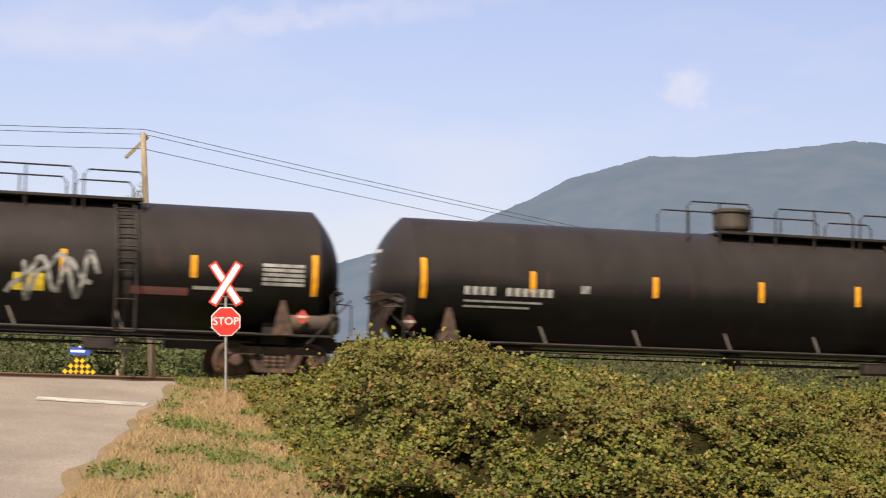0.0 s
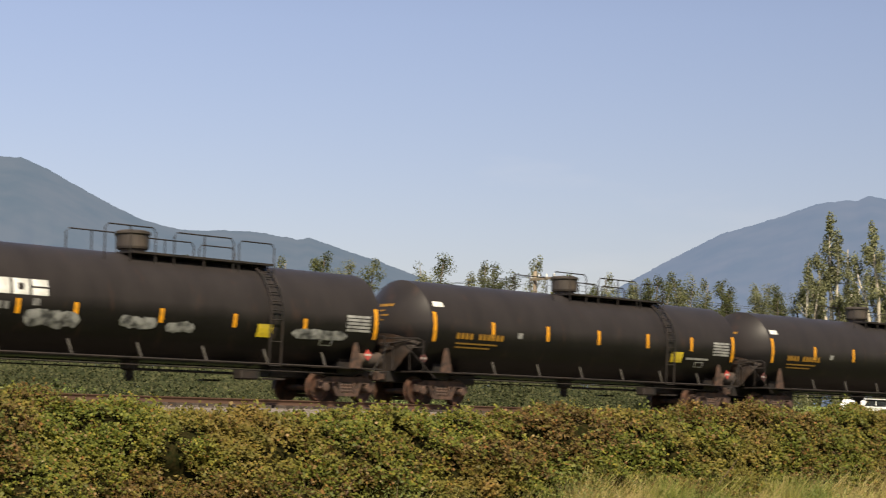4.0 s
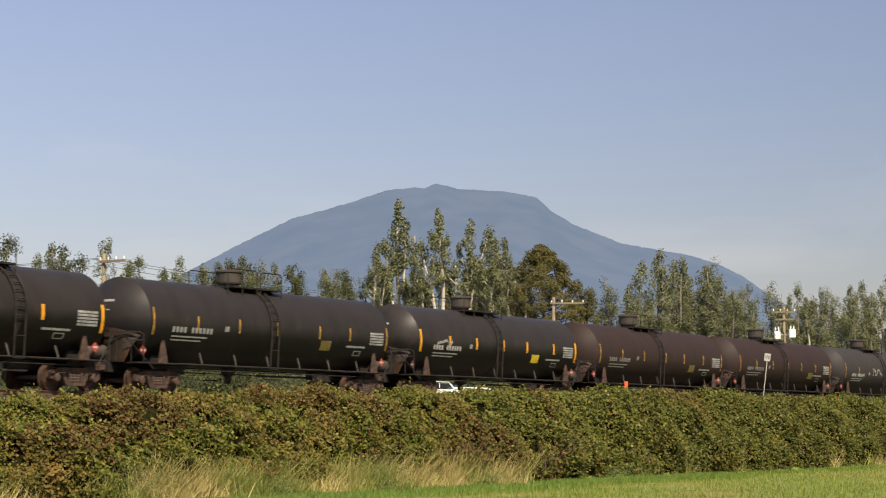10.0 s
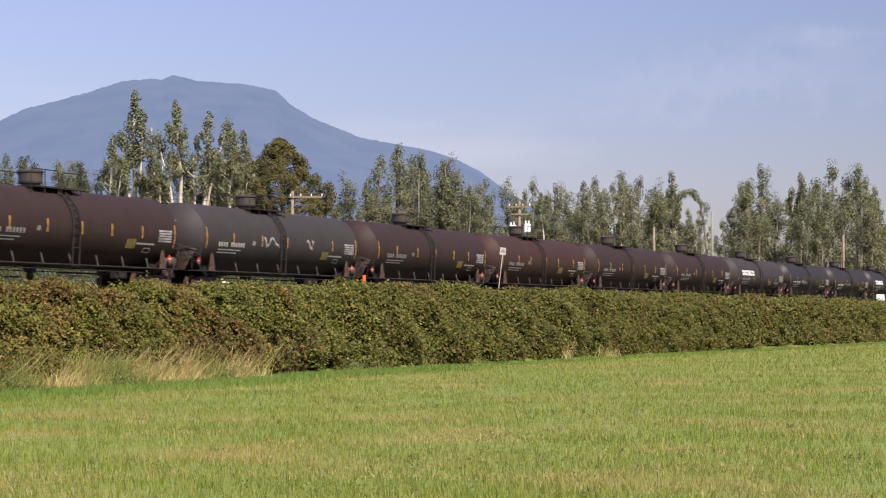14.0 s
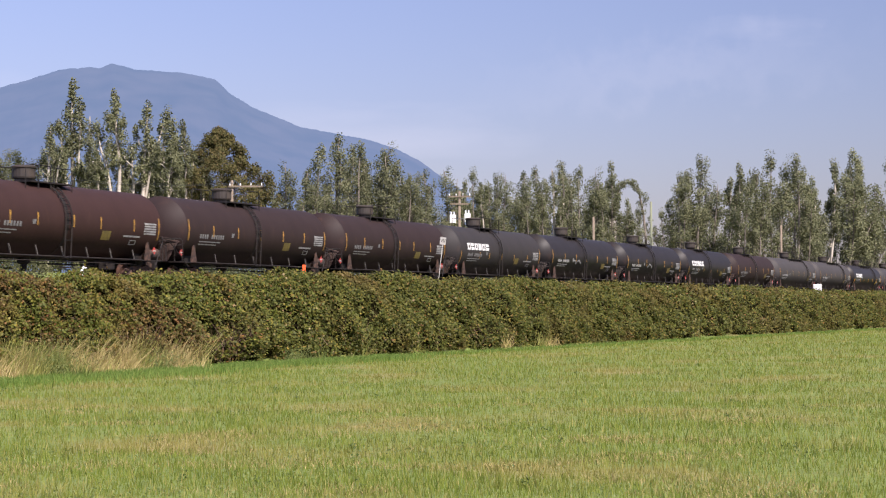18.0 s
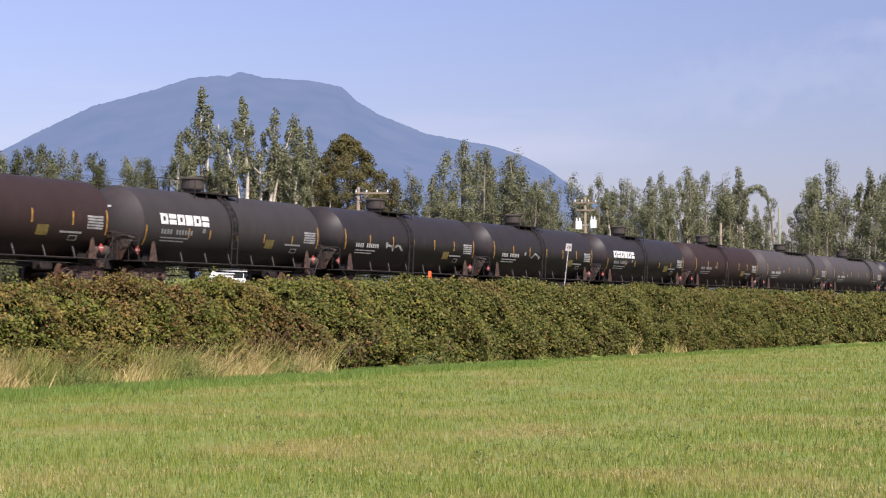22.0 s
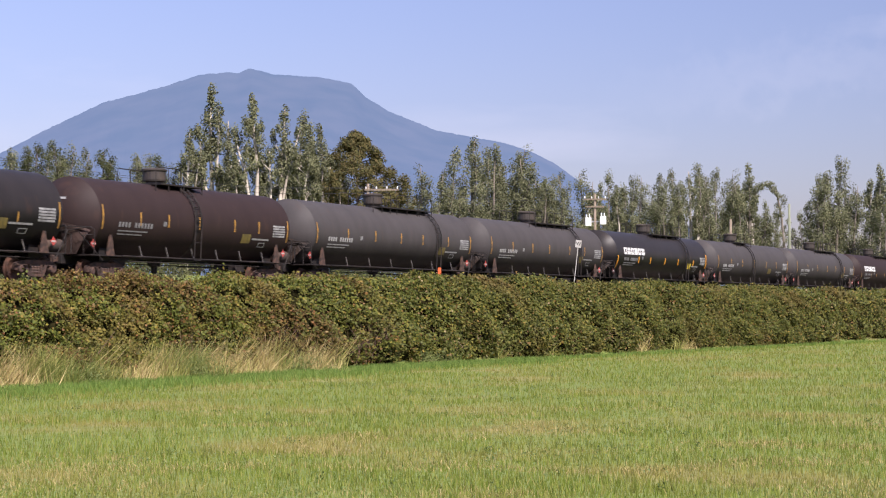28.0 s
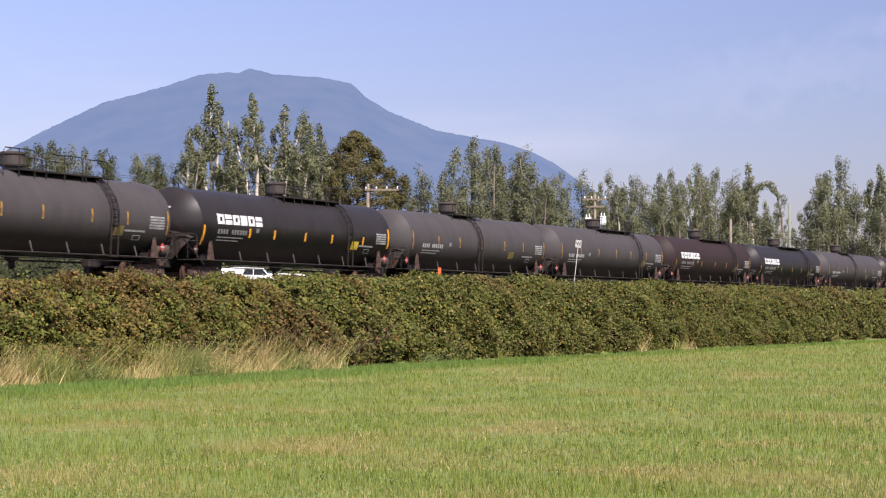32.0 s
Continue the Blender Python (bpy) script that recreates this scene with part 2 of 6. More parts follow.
M_WIRE = material("dark_wire", (0.03, 0.03, 0.03), 0.5)
M_RAIL = material("rail_steel", (0.11, 0.062, 0.042), 0.5, metal=0.4)
M_TIE = material("tie_wood", (0.09, 0.065, 0.05), 0.9, second=(0.05, 0.04, 0.034), scale=4)
M_BALLAST = material("ballast_stone", (0.26, 0.22, 0.19), 0.95, second=(0.15, 0.125, 0.11), scale=9, fine=(0.6, 0.58, 0.56), fine_scale=30, bump=0.8, bump_scale=22)
M_ASPHALT = material("worn_asphalt", (0.275, 0.235, 0.198), 0.9, second=(0.215, 0.184, 0.156), scale=0.8, fine=(0.62, 0.62, 0.62), fine_scale=26, bump=0.3, bump_scale=60)
M_LINE = material("road_paint", (0.72, 0.71, 0.68), 0.6, second=(0.5, 0.48, 0.44), scale=3)
M_FIELD = material("hay_field_turf", (0.175, 0.225, 0.045), 0.9, second=(0.285, 0.245, 0.085), scale=0.22, sharp=(0.50, 0.70), fine=(0.62, 0.64, 0.52), fine_scale=2.6, bump=0.5, bump_scale=5)
M_BARK = material("pale_bark", (0.62, 0.555, 0.47), 0.85, second=(0.28, 0.24, 0.19), scale=1.2, stretch=(1, 1, 0.3), bump=0.4, bump_scale=8)
M_GREY_BARK = material("grey_bark", (0.24, 0.205, 0.165), 0.9, second=(0.13, 0.11, 0.09), scale=2)
M_DARK_BARK = material("dark_bark", (0.13, 0.10, 0.08), 0.9, second=(0.07, 0.055, 0.045), scale=2)
M_BRAMBLE = material("bramble_leaf", (0.08, 0.12, 0.03), 0.55, spec=0.2, thin=0.3,
                     island=[(0.0, (0.105, 0.125, 0.025)), (0.40, (0.158, 0.178, 0.032)), (0.75, (0.215, 0.218, 0.040)), (0.90, (0.34, 0.28, 0.05)), (0.96, (0.32, 0.125, 0.045)), (1.0, (0.42, 0.33, 0.17))],
                     second=(0.255, 0.150, 0.048), scale=0.32, sharp=(0.49, 0.78), fine=(0.50, 0.56, 0.50), fine_scale=1.5)
M_BRAMBLE_GREEN = material("green_bramble_leaf", (0.08, 0.12, 0.03), 0.55, spec=0.2, thin=0.3,
                           island=[(0.0, (0.078, 0.090, 0.022)), (0.42, (0.129, 0.143, 0.032)), (0.80, (0.200, 0.194, 0.046)), (0.92, (0.31, 0.25, 0.05)), (0.97, (0.27, 0.13, 0.045)), (1.0, (0.40, 0.32, 0.17))],
                           second=(0.185, 0.130, 0.042), scale=0.32, sharp=(0.49, 0.74), fine=(0.50, 0.56, 0.50), fine_scale=1.5)
M_BRAMBLE_BROWN = material("browning_bramble_leaf", (0.14, 0.09, 0.03), 0.6, spec=0.2, thin=0.3,
                           island=[(0.0, (0.090, 0.058, 0.022)), (0.45, (0.150, 0.095, 0.032)), (0.75, (0.165, 0.140, 0.036)), (0.93, (0.27, 0.13, 0.045)), (1.0, (0.36, 0.27, 0.12))],
                           fine=(0.55, 0.52, 0.50), fine_scale=1.5)
# near-black colour that stands for the shade between the shoots
M_BRAMBLE_CORE = material("bramble_painted_shade", (0.016, 0.018, 0.007), 1.0, second=(0.034, 0.026, 0.011), scale=7, fine=(0.45, 0.5, 0.45), fine_scale=18, bump=0.8, bump_scale=12, spec=0.0)
M_DRY = material("dry_grass", (0.38, 0.29, 0.13), 0.85, thin=0.25, island=[(0.0, (0.30, 0.22, 0.085)), (0.35, (0.46, 0.36, 0.15)), (0.65, (0.62, 0.51, 0.24)), (0.88, (0.42, 0.38, 0.11)), (1.0, (0.24, 0.26, 0.07))])
M_GRASS = material("meadow_grass", (0.16, 0.22, 0.05), 0.75, spec=0.25, thin=0.3,
                   island=[(0.0, (0.142, 0.200, 0.029)), (0.5, (0.220, 0.278, 0.044)), (0.85, (0.30, 0.312, 0.074)), (1.0, (0.46, 0.39, 0.15))],
                   second=(0.345, 0.290, 0.098), scale=0.22, sharp=(0.50, 0.72), fine=(0.70, 0.72, 0.58), fine_scale=2.2)
M_STUBBLE = material("field_stubble", (0.30, 0.25, 0.09), 0.9, island=[(0.0, (0.23, 0.205, 0.068)), (0.6, (0.32, 0.26, 0.10)), (1.0, (0.42, 0.33, 0.15))])
M_TAN = material("verge_straw", (0.36, 0.24, 0.12), 0.85, island=[(0.0, (0.19, 0.115, 0.052)), (0.5, (0.32, 0.205, 0.095)), (0.85, (0.43, 0.31, 0.155)), (1.0, (0.18, 0.20, 0.055))])
M_VERGE = material("verge_low_weed", (0.08, 0.12, 0.03), 0.7, thin=0.25, island=[(0.0, (0.05, 0.08, 0.018)), (1.0, (0.125, 0.165, 0.036))])
M_WEED = material("verge_weed", (0.09, 0.14, 0.03), 0.7, thin=0.3, island=[(0.0, (0.105, 0.150, 0.028)), (0.6, (0.185, 0.235, 0.045)), (1.0, (0.30, 0.30, 0.09))])
M_FRESH = material("fresh_grass", (0.10, 0.20, 0.03), 0.7, thin=0.3, island=[(0.0, (0.095, 0.165, 0.026)), (0.6, (0.150, 0.245, 0.036)), (1.0, (0.23, 0.30, 0.065))])
M_YELLOW_GRASS = material("yellow_green_grass", (0.30, 0.29, 0.09), 0.8, thin=0.3, island=[(0.0, (0.20, 0.23, 0.05)), (0.5, (0.36, 0.36, 0.095)), (1.0, (0.52, 0.46, 0.17))])
M_CLOVER = material("clover_leaf", (0.10, 0.17, 0.06), 0.7, thin=0.2, island=[(0.0, (0.125, 0.175, 0.055)), (0.6, (0.170, 0.225, 0.072)), (1.0, (0.22, 0.27, 0.09))])
M_FIELD_WEED = material("field_weed_leaf", (0.05, 0.09, 0.02), 0.7, thin=0.2, island=[(0.0, (0.06, 0.095, 0.025)), (1.0, (0.12, 0.17, 0.04))])
M_MOUND = material("mound_leaf", (0.08, 0.13, 0.04), 0.7, thin=0.3, island=[(0.0, (0.095, 0.125, 0.030)), (0.6, (0.150, 0.190, 0.048)), (1.0, (0.22, 0.24, 0.075))])
M_EARTH = material("verge_earth", (0.235, 0.158, 0.092), 0.95, second=(0.165, 0.125, 0.062), scale=0.9, fine=(0.7, 0.68, 0.62), fine_scale=12, bump=0.6, bump_scale=14)
M_CANE = material("dead_cane", (0.13, 0.075, 0.06), 0.8, island=[(0.0, (0.08, 0.045, 0.035)), (0.7, (0.16, 0.09, 0.07)), (1.0, (0.30, 0.20, 0.14))])
M_SHRUB = material("shrub_leaf", (0.08, 0.11, 0.035), 0.7, spec=0.2, thin=0.3, island=[(0.0, (0.040, 0.056, 0.022)), (0.6, (0.078, 0.094, 0.036)), (1.0, (0.125, 0.130, 0.052))])
M_UNDER = material("undergrowth_leaf", (0.10, 0.13, 0.04), 0.8, spec=0.1, thin=0.3, island=[(0.0, (0.030, 0.037, 0.018)), (0.6, (0.058, 0.066, 0.031)), (1.0, (0.108, 0.106, 0.053))], second=(0.080, 0.080, 0.038), scale=0.12, sharp=(0.52, 0.70))


def foliage(name, dark, mid, light):
    return material(name, mid, 0.75, spec=0.12, island=[(0.0, dark), (0.5, mid), (1.0, light)], obj_random=0.12, thin=0.3)


M_POPLAR = foliage("poplar_leaf", (0.116, 0.126, 0.068), (0.176, 0.184, 0.098), (0.244, 0.244, 0.136))
M_MAPLE = foliage("maple_leaf", (0.074, 0.077, 0.028), (0.120, 0.113, 0.042), (0.178, 0.132, 0.056))
M_FIR = foliage("dark_leaf", (0.058, 0.068, 0.030), (0.098, 0.108, 0.046), (0.142, 0.146, 0.062))

# ---- the line of the track ----
FOOT, TH0, BEND = 42.44, 0.4308, 0.000506
RAIL = 3.34                       # top of rail over the field
S_MIN, S_MAX = -430, 800
_th = [TH0 + BEND * min(max(s, -60), 120) for s in range(S_MIN, S_MAX + 1)]
_x, _y = [0.0], [0.0]
for _a, _b in zip(_th, _th[1:]):
    _m = (_a + _b) / 2
    _x.append(_x[-1] + math.sin(_m))
    _y.append(_y[-1] + math.cos(_m))
_dx, _dy = -math.cos(TH0) * FOOT - _x[-S_MIN], math.sin(TH0) * FOOT - _y[-S_MIN]


def on_track(s, off=0.0, z=0.0):
    """The point s metres along the track, off metres to its far side."""
    k = min(max(s - S_MIN, 0), S_MAX - S_MIN - 1e-6)
    i = int(k)
    f = k - i
    th = _th[i] + (_th[i + 1] - _th[i]) * f
    return Vector((_dx + _x[i] + (_x[i + 1] - _x[i]) * f - math.cos(th) * off, _dy + _y[i] + (_y[i + 1] - _y[i]) * f + math.sin(th) * off, z))


def heading(s):
    k = min(max(s - S_MIN, 0), S_MAX - S_MIN - 1e-6)
    i = int(k)
    return _th[i] + (_th[i + 1] - _th[i]) * (k - i)


PX = np.array([_dx + v for v in _x])
PY = np.array([_dy + v for v in _y])
PT = np.array(_th)


def track_coords(x, y):
    """Distance along and across the track of points (numpy arrays)."""
    s = np.asarray((x - PX[-S_MIN]) * math.sin(TH0) + (y - PY[-S_MIN]) * math.cos(TH0), dtype=float)
    grid = np.arange(S_MIN, S_MAX + 1)
    for _ in range(3):
        px, py, th = np.interp(s, grid, PX), np.interp(s, grid, PY), np.interp(s, grid, PT)
        s = s + (x - px) * np.sin(th) + (y - py) * np.cos(th)
    px, py, th = np.interp(s, grid, PX), np.interp(s, grid, PY), np.interp(s, grid, PT)
    return s, -(x - px) * np.cos(th) + (y - py) * np.sin(th)


def polar(az, d, z=0.0):
    return Vector((math.sin(radians(az)) * d, math.cos(radians(az)) * d, z))


TRACK_AZ = np.degrees(np.arctan2(PX, PY))[-S_MIN - 40:]
TRACK_D = np.hypot(PX, PY)[-S_MIN - 40:]


def beyond_track(az, d, clear=20.0):
    """The distance d, or more where the railway lies farther off in that direction."""
    return max(d, float(np.interp(az, TRACK_AZ, TRACK_D)) + clear) if az > 0 else d


# the road: its right edge runs from the crossing back past the camera
ROAD_P, ROAD_D = Vector((-32.52, 21.48)), Vector((-0.769, 0.639))
ROAD_W = 7.4
ROAD_O = [-60, -30, -24, -17, -11, -6, -4.2, -2.6, 0, 2.6, 5, 12, 30, 60, 200]
ROAD_Z = [0.0, 0.0, 0.25, 1.12, 1.92, 2.58, 2.84, 3.12, 3.27, 3.12, 2.95, 2.75, 3.6, 4.6, 6.0]
BACK_O = [-40, -7.6, -6.0, -3.2, -2.4, 2.4, 4.0, 7, 14, 24, 34, 70, 260]
BACK_Z = [0.0, 0.0, 0.9, 2.55, 2.78, 2.78, 2.5, 2.3, 3.2, 4.3, 4.9, 5.5, 6.2]


def road_side(x, y):
    """Metres to the right of the road's right edge (negative on the road)."""
    return (x - ROAD_P.x) * ROAD_D.y - (y - ROAD_P.y) * ROAD_D.x


def ground_z(x, y):
    x, y = np.asarray(x, float), np.asarray(y, float)
    s, o = track_coords(x, y)
    z = np.interp(o, BACK_O, BACK_Z)
    far = np.hypot(x, y)
    z = z * np.clip((900 - far) / 500, 0, 1)
    r = np.interp(o, ROAD_O, ROAD_Z)
    side = road_side(x, y)
    right = np.clip(1 - (side - 3.2) / 4.5, 0, 1)
    left = np.clip(1 - (-ROAD_W - 2.0 - side) / 5.0, 0, 1)
    w = np.minimum(right, left)
    w = w * w * (3 - 2 * w) * np.clip((200 - far) / 80, 0, 1)
    return z * (1 - w) + r * w


def gz(x, y):
    return float(ground_z(np.array([x]), np.array([y]))[0])


# ---- mesh helpers ----
def arrays_mesh(name, verts, faces, mat, smooth=False):
    me = bpy.data.meshes.new(name)
    verts, faces = np.asarray(verts, np.float32), np.asarray(faces, np.int32)
    k = faces.shape[1]
    me.vertices.add(len(verts))
    me.vertices.foreach_set("co", verts.ravel())
    me.loops.add(faces.size)
    me.loops.foreach_set("vertex_index", faces.ravel())
    me.polygons.add(len(faces))
    me.polygons.foreach_set("loop_start", np.arange(len(faces), dtype=np.int32) * k)
    me.materials.append(mat)
    me.update(calc_edges=True)
    if smooth:
        me.polygons.foreach_set("use_smooth", np.ones(len(faces), bool))
    return me


def finish(name, bm, mat, smooth=False):
    me = bpy.data.meshes.new(name)
    bmesh.ops.recalc_face_normals(bm, faces=bm.faces[:])
    bm.to_mesh(me)
    bm.free()
    me.materials.append(mat)
    if smooth:
        for p in me.polygons:
            p.use_smooth = True
    return me


def part(name, bm, mat, parent, label="", at=None, smooth=False):
    """Links a bmesh or a mesh as one object under a thing or a part."""
    me = finish(name, bm, mat, smooth) if isinstance(bm, bmesh.types.BMesh) else bm
    ob = new(name, me)
    ob.parent = parent
    if at is not None:
        ob.matrix_basis = at
    if label:
        ob["label"] = label
    return ob


def thing(name, label, category, at, group="", kind=""):
    ob = new(name)
    ob.empty_display_size = 0.2
    ob.matrix_basis = at
    return tagged(ob, label, category, group, kind)


def box(bm, x0, x1, y0, y1, z0, z1, bevel=0.0):
    vs = [bm.verts.new(c) for c in ((x0, y0, z0), (x1, y0, z0), (x1, y1, z0), (x0, y1, z0), (x0, y0, z1), (x1, y0, z1), (x1, y1, z1), (x0, y1, z1))]
    fs = [bm.faces.new([vs[i] for i in f]) for f in ((3, 2, 1, 0), (4, 5, 6, 7), (0, 1, 5, 4), (1, 2, 6, 5), (2, 3, 7, 6), (3, 0, 4, 7))]
    if bevel:
        bmesh.ops.bevel(bm, geom=list({e for f in fs for e in f.edges}), offset=bevel, segments=1, affect="EDGES")
    return bm


def tube(bm, pts, r, sides=6, r_end=None, cap=True):
    """A round bar along points."""
    pts = [Vector(p) for p in pts]
    rings = []
    for i, p in enumerate(pts):
        d = (pts[min(i + 1, len(pts) - 1)] - pts[max(i - 1, 0)]).normalized()
        u = d.cross(Vector((0, 0, 1)) if abs(d.z) < 0.9 else Vector((1, 0, 0))).normalized()
        v = d.cross(u)
        rr = r if r_end is None else r + (r_end - r) * i / (len(pts) - 1)
        rings.append([bm.verts.new(p + rr * (u * math.cos(2 * math.pi * k / sides) + v * math.sin(2 * math.pi * k / sides))) for k in range(sides)])
    for a, b in zip(rings, rings[1:]):
        for k in range(sides):
            bm.faces.new((a[k], a[(k + 1) % sides], b[(k + 1) % sides], b[k]))
    if cap:
        bm.faces.new(rings[0][::-1])
        bm.faces.new(rings[-1])
    return bm


def lathe(bm, profile, axis="x", sides=24, origin=(0, 0, 0)):
    """Turns (along, radius) pairs about an axis."""
    o = Vector(origin)
    rings = []
    for l, r in profile:
        ring = []
        for k in range(sides):
            c, s = math.cos(2 * math.pi * k / sides) * r, math.sin(2 * math.pi * k / sides) * r
            ring.append(bm.verts.new(o + Vector({"x": (l, c, s), "y": (s, l, c), "z": (c, s, l)}[axis])))
        rings.append(ring)
    for a, b in zip(rings, rings[1:]):
        for k in range(sides):
            bm.faces.new((a[k], a[(k + 1) % sides], b[(k + 1) % sides], b[k]))
    bm.faces.new(rings[0][::-1])
    bm.faces.new(rings[-1])
    return bm


def prism(bm, outline, y0, y1):
    """An outline in x, z extruded along y."""
    a = [bm.verts.new((x, y0, z)) for x, z in outline]
    b = [bm.verts.new((x, y1, z)) for x, z in outline]
    bm.faces.new(a)
    bm.faces.new(b[::-1])
    for i in range(len(a)):
        j = (i + 1) % len(a)
        bm.faces.new((a[j], a[i], b[i], b[j]))
    return bm


def B():
    return bmesh.new()


RNG = np.random.default_rng(7)


def leaves(centres, size, spread=0.35, flat=0.35, rng=RNG, aspect=0.8, out=None):
    """Folded four-cornered leaves at centres: vertices and faces."""
    n = len(centres)
    d = rng.normal(size=(n, 3))
    d[:, 2] *= flat
    d /= np.linalg.norm(d, axis=1)[:, None]
    q = rng.normal(size=(n, 3))
    if out is not None:
        q = np.asarray(out) + q * 0.55
        q /= np.linalg.norm(q, axis=1)[:, None]
        d = d - q * (d * q).sum(1)[:, None]
        d /= np.linalg.norm(d, axis=1)[:, None]
    w = np.cross(d, q)
    w /= np.linalg.norm(w, axis=1)[:, None]
    nn = np.cross(d, w)
    sz = size * (1 + spread * rng.uniform(-1, 1, n))[:, None]
    v = np.empty((n, 4, 3))
    v[:, 0] = centres - d * sz * 0.5
    v[:, 1] = centres + w * sz * 0.5 * aspect + nn * sz * 0.12
    v[:, 2] = centres + d * sz * 0.5
    v[:, 3] = centres - w * sz * 0.5 * aspect + nn * sz * 0.12
    return v.reshape(-1, 3), np.arange(4 * n).reshape(n, 4)


def blades(base, height, width, lean=0.35, rng=RNG, push=(0.0, 0.0)):
    """Grass blades: thin triangles from base points."""
    n = len(base)
    a = rng.uniform(0, 2 * math.pi, n)
    side = np.stack([np.cos(a), np.sin(a), np.zeros(n)], 1) * np.asarray(width).reshape(-1, 1)
    b = rng.uniform(0, 2 * math.pi, n)
    h = np.asarray(height) * rng.uniform(0.6, 1.25, n)
    tip = base + np.stack([np.cos(b) * h * lean * rng.uniform(0, 1.4, n), np.sin(b) * h * lean * rng.uniform(0, 1.4, n), h], 1)
    tip[:, :2] += h[:, None] * np.asarray(push)
    v = np.stack([base - side, base + side, tip], 1)
    return v.reshape(-1, 3), np.arange(3 * n).reshape(n, 3)


# ---- ground ----
def steps(*spans):
    out = []
    for a, b, d in spans:
        out += list(np.arange(a, b, d))
    return np.array(out + [spans[-1][1]])


gx = steps((-4500, -1500, 750), (-1500, -300, 150), (-300, -80, 20), (-80, 70, 1.0), (70, 150, 4), (150, 400, 25), (400, 1600, 150), (1600, 4500, 725))
gy = steps((-4500, -1500, 750), (-1500, -150, 135), (-150, -20, 10), (-20, 130, 1.0), (130, 300, 3.4), (300, 600, 25), (600, 1800, 150), (1800, 4500, 675))
X, Y = np.meshgrid(gx, gy)
Z = ground_z(X.ravel(), Y.ravel())
fine_noise = np.array([noise.noise((px * 0.35, py * 0.35, 0)) for px, py in zip(X.ravel(), Y.ravel())])
on_road = (road_side(X.ravel(), Y.ravel()) < 0.25) & (road_side(X.ravel(), Y.ravel()) > -ROAD_W - 0.25) & (np.hypot(X, Y).ravel() < 90)
Z = Z + np.where(on_road, -0.05, fine_noise * 0.05 * (np.hypot(X, Y).ravel() < 400))
ix = np.arange(len(gx) * len(gy)).reshape(len(gy), len(gx))
quads = np.stack([ix[:-1, :-1], ix[:-1, 1:], ix[1:, 1:], ix[1:, :-1]], -1).reshape(-1, 4)
ground = new("ground", arrays_mesh("ground", np.stack([X.ravel(), Y.ravel(), Z], 1), quads, M_FIELD, True))
tagged(ground, "mown hay field and rough ground along the railway", "ground", kind="structure")

# road over the crossing, with a paved thickness
road_n = Vector((ROAD_D.y, -ROAD_D.x))
NR = 94
rows = []
for k in range(0, NR):
    along = -34 + k * 0.75
    row = []
    for j in range(0, 9):
        edge = 0.25 * noise.noise((along * 0.6, j, 3.0)) if j in (0, 8) else 0.0
        p = ROAD_P + ROAD_D * along - road_n * (ROAD_W * j / 8 + edge)
        row.append((p.x, p.y))
    rows.append(row)
flat = np.array(rows).reshape(-1, 2)
rz = ground_z(flat[:, 0], flat[:, 1])
rv = np.concatenate([np.column_stack([flat, rz + 0.02]), np.column_stack([flat, rz - 0.3])])
ri = np.arange(NR * 9).reshape(NR, 9)
rq = np.stack([ri[:-1, :-1], ri[1:, :-1], ri[1:, 1:], ri[:-1, 1:]], -1).reshape(-1, 4)
n0 = NR * 9
skirt = np.concatenate([np.stack([ri[:-1, j], ri[1:, j], ri[1:, j] + n0, ri[:-1, j] + n0], -1) for j in (0, 8)])
tagged(new("road", arrays_mesh("road", rv, np.concatenate([rq, skirt]), M_ASPHALT, False)), "worn pale grey asphalt road climbing to the crossing", "road", kind="structure")


def on_road_pt(along, across, dz):
    p = ROAD_P + ROAD_D * along - road_n * across
    return Vector((p.x, p.y, gz(p.x, p.y) + dz))


bm = B()
pts = [[on_road_pt(al, ac, 0.034) for ac in (0.30, 1.4, 2.45)] for al in (-2.1, -1.6)]
vv = [[bm.verts.new(p) for p in r] for r in pts]
for j in range(2):
    bm.faces.new((vv[0][j], vv[0][j + 1], vv[1][j + 1], vv[1][j]))
bmesh.ops.solidify(bm, geom=bm.faces[:], thickness=0.006)
tagged(new("stop_line", finish("stop_line", bm, M_LINE)), "white painted stop line across the road lane", "road marking", kind="structure")

# ballast bed
sec = [(-2.9, 2.55), (-1.75, 3.06), (1.75, 3.06), (2.9, 2.55)]
bs = list(range(-420, 790, 3))
bv = [tuple(on_track(s, o, z + 0.03 * math.sin(s * 1.7 + o))) for s in bs for o, z in sec]
bi = np.arange(len(bs) * 4).reshape(len(bs), 4)
bq = np.concatenate([np.stack([bi[:-1, j], bi[1:, j], bi[1:, j + 1], bi[:-1, j + 1]], -1) for j in range(3)])
tagged(new("ballast_bed", arrays_mesh("ballast_bed", bv, bq, M_BALLAST)), "brown crushed stone ballast under the railway track", "ballast", kind="structure")
# loose stones on the near shoulder
st_s, st_o = RNG.uniform(20, 90, 5000), RNG.uniform(-2.7, -0.8, 5000)
st = np.array([on_track(s, o, 2.62 + max(0, (o + 2.9) / 1.15) * 0.44 if o < -1.75 else 3.07) for s, o in zip(st_s, st_o)])
v, f = leaves(st, 0.07, 0.5, 1.0)
tagged(new("ballast_stones", arrays_mesh("ballast_stones", v, f, M_BALLAST)), "loose crushed stones on the ballast shoulder", "stones", kind="stuff")


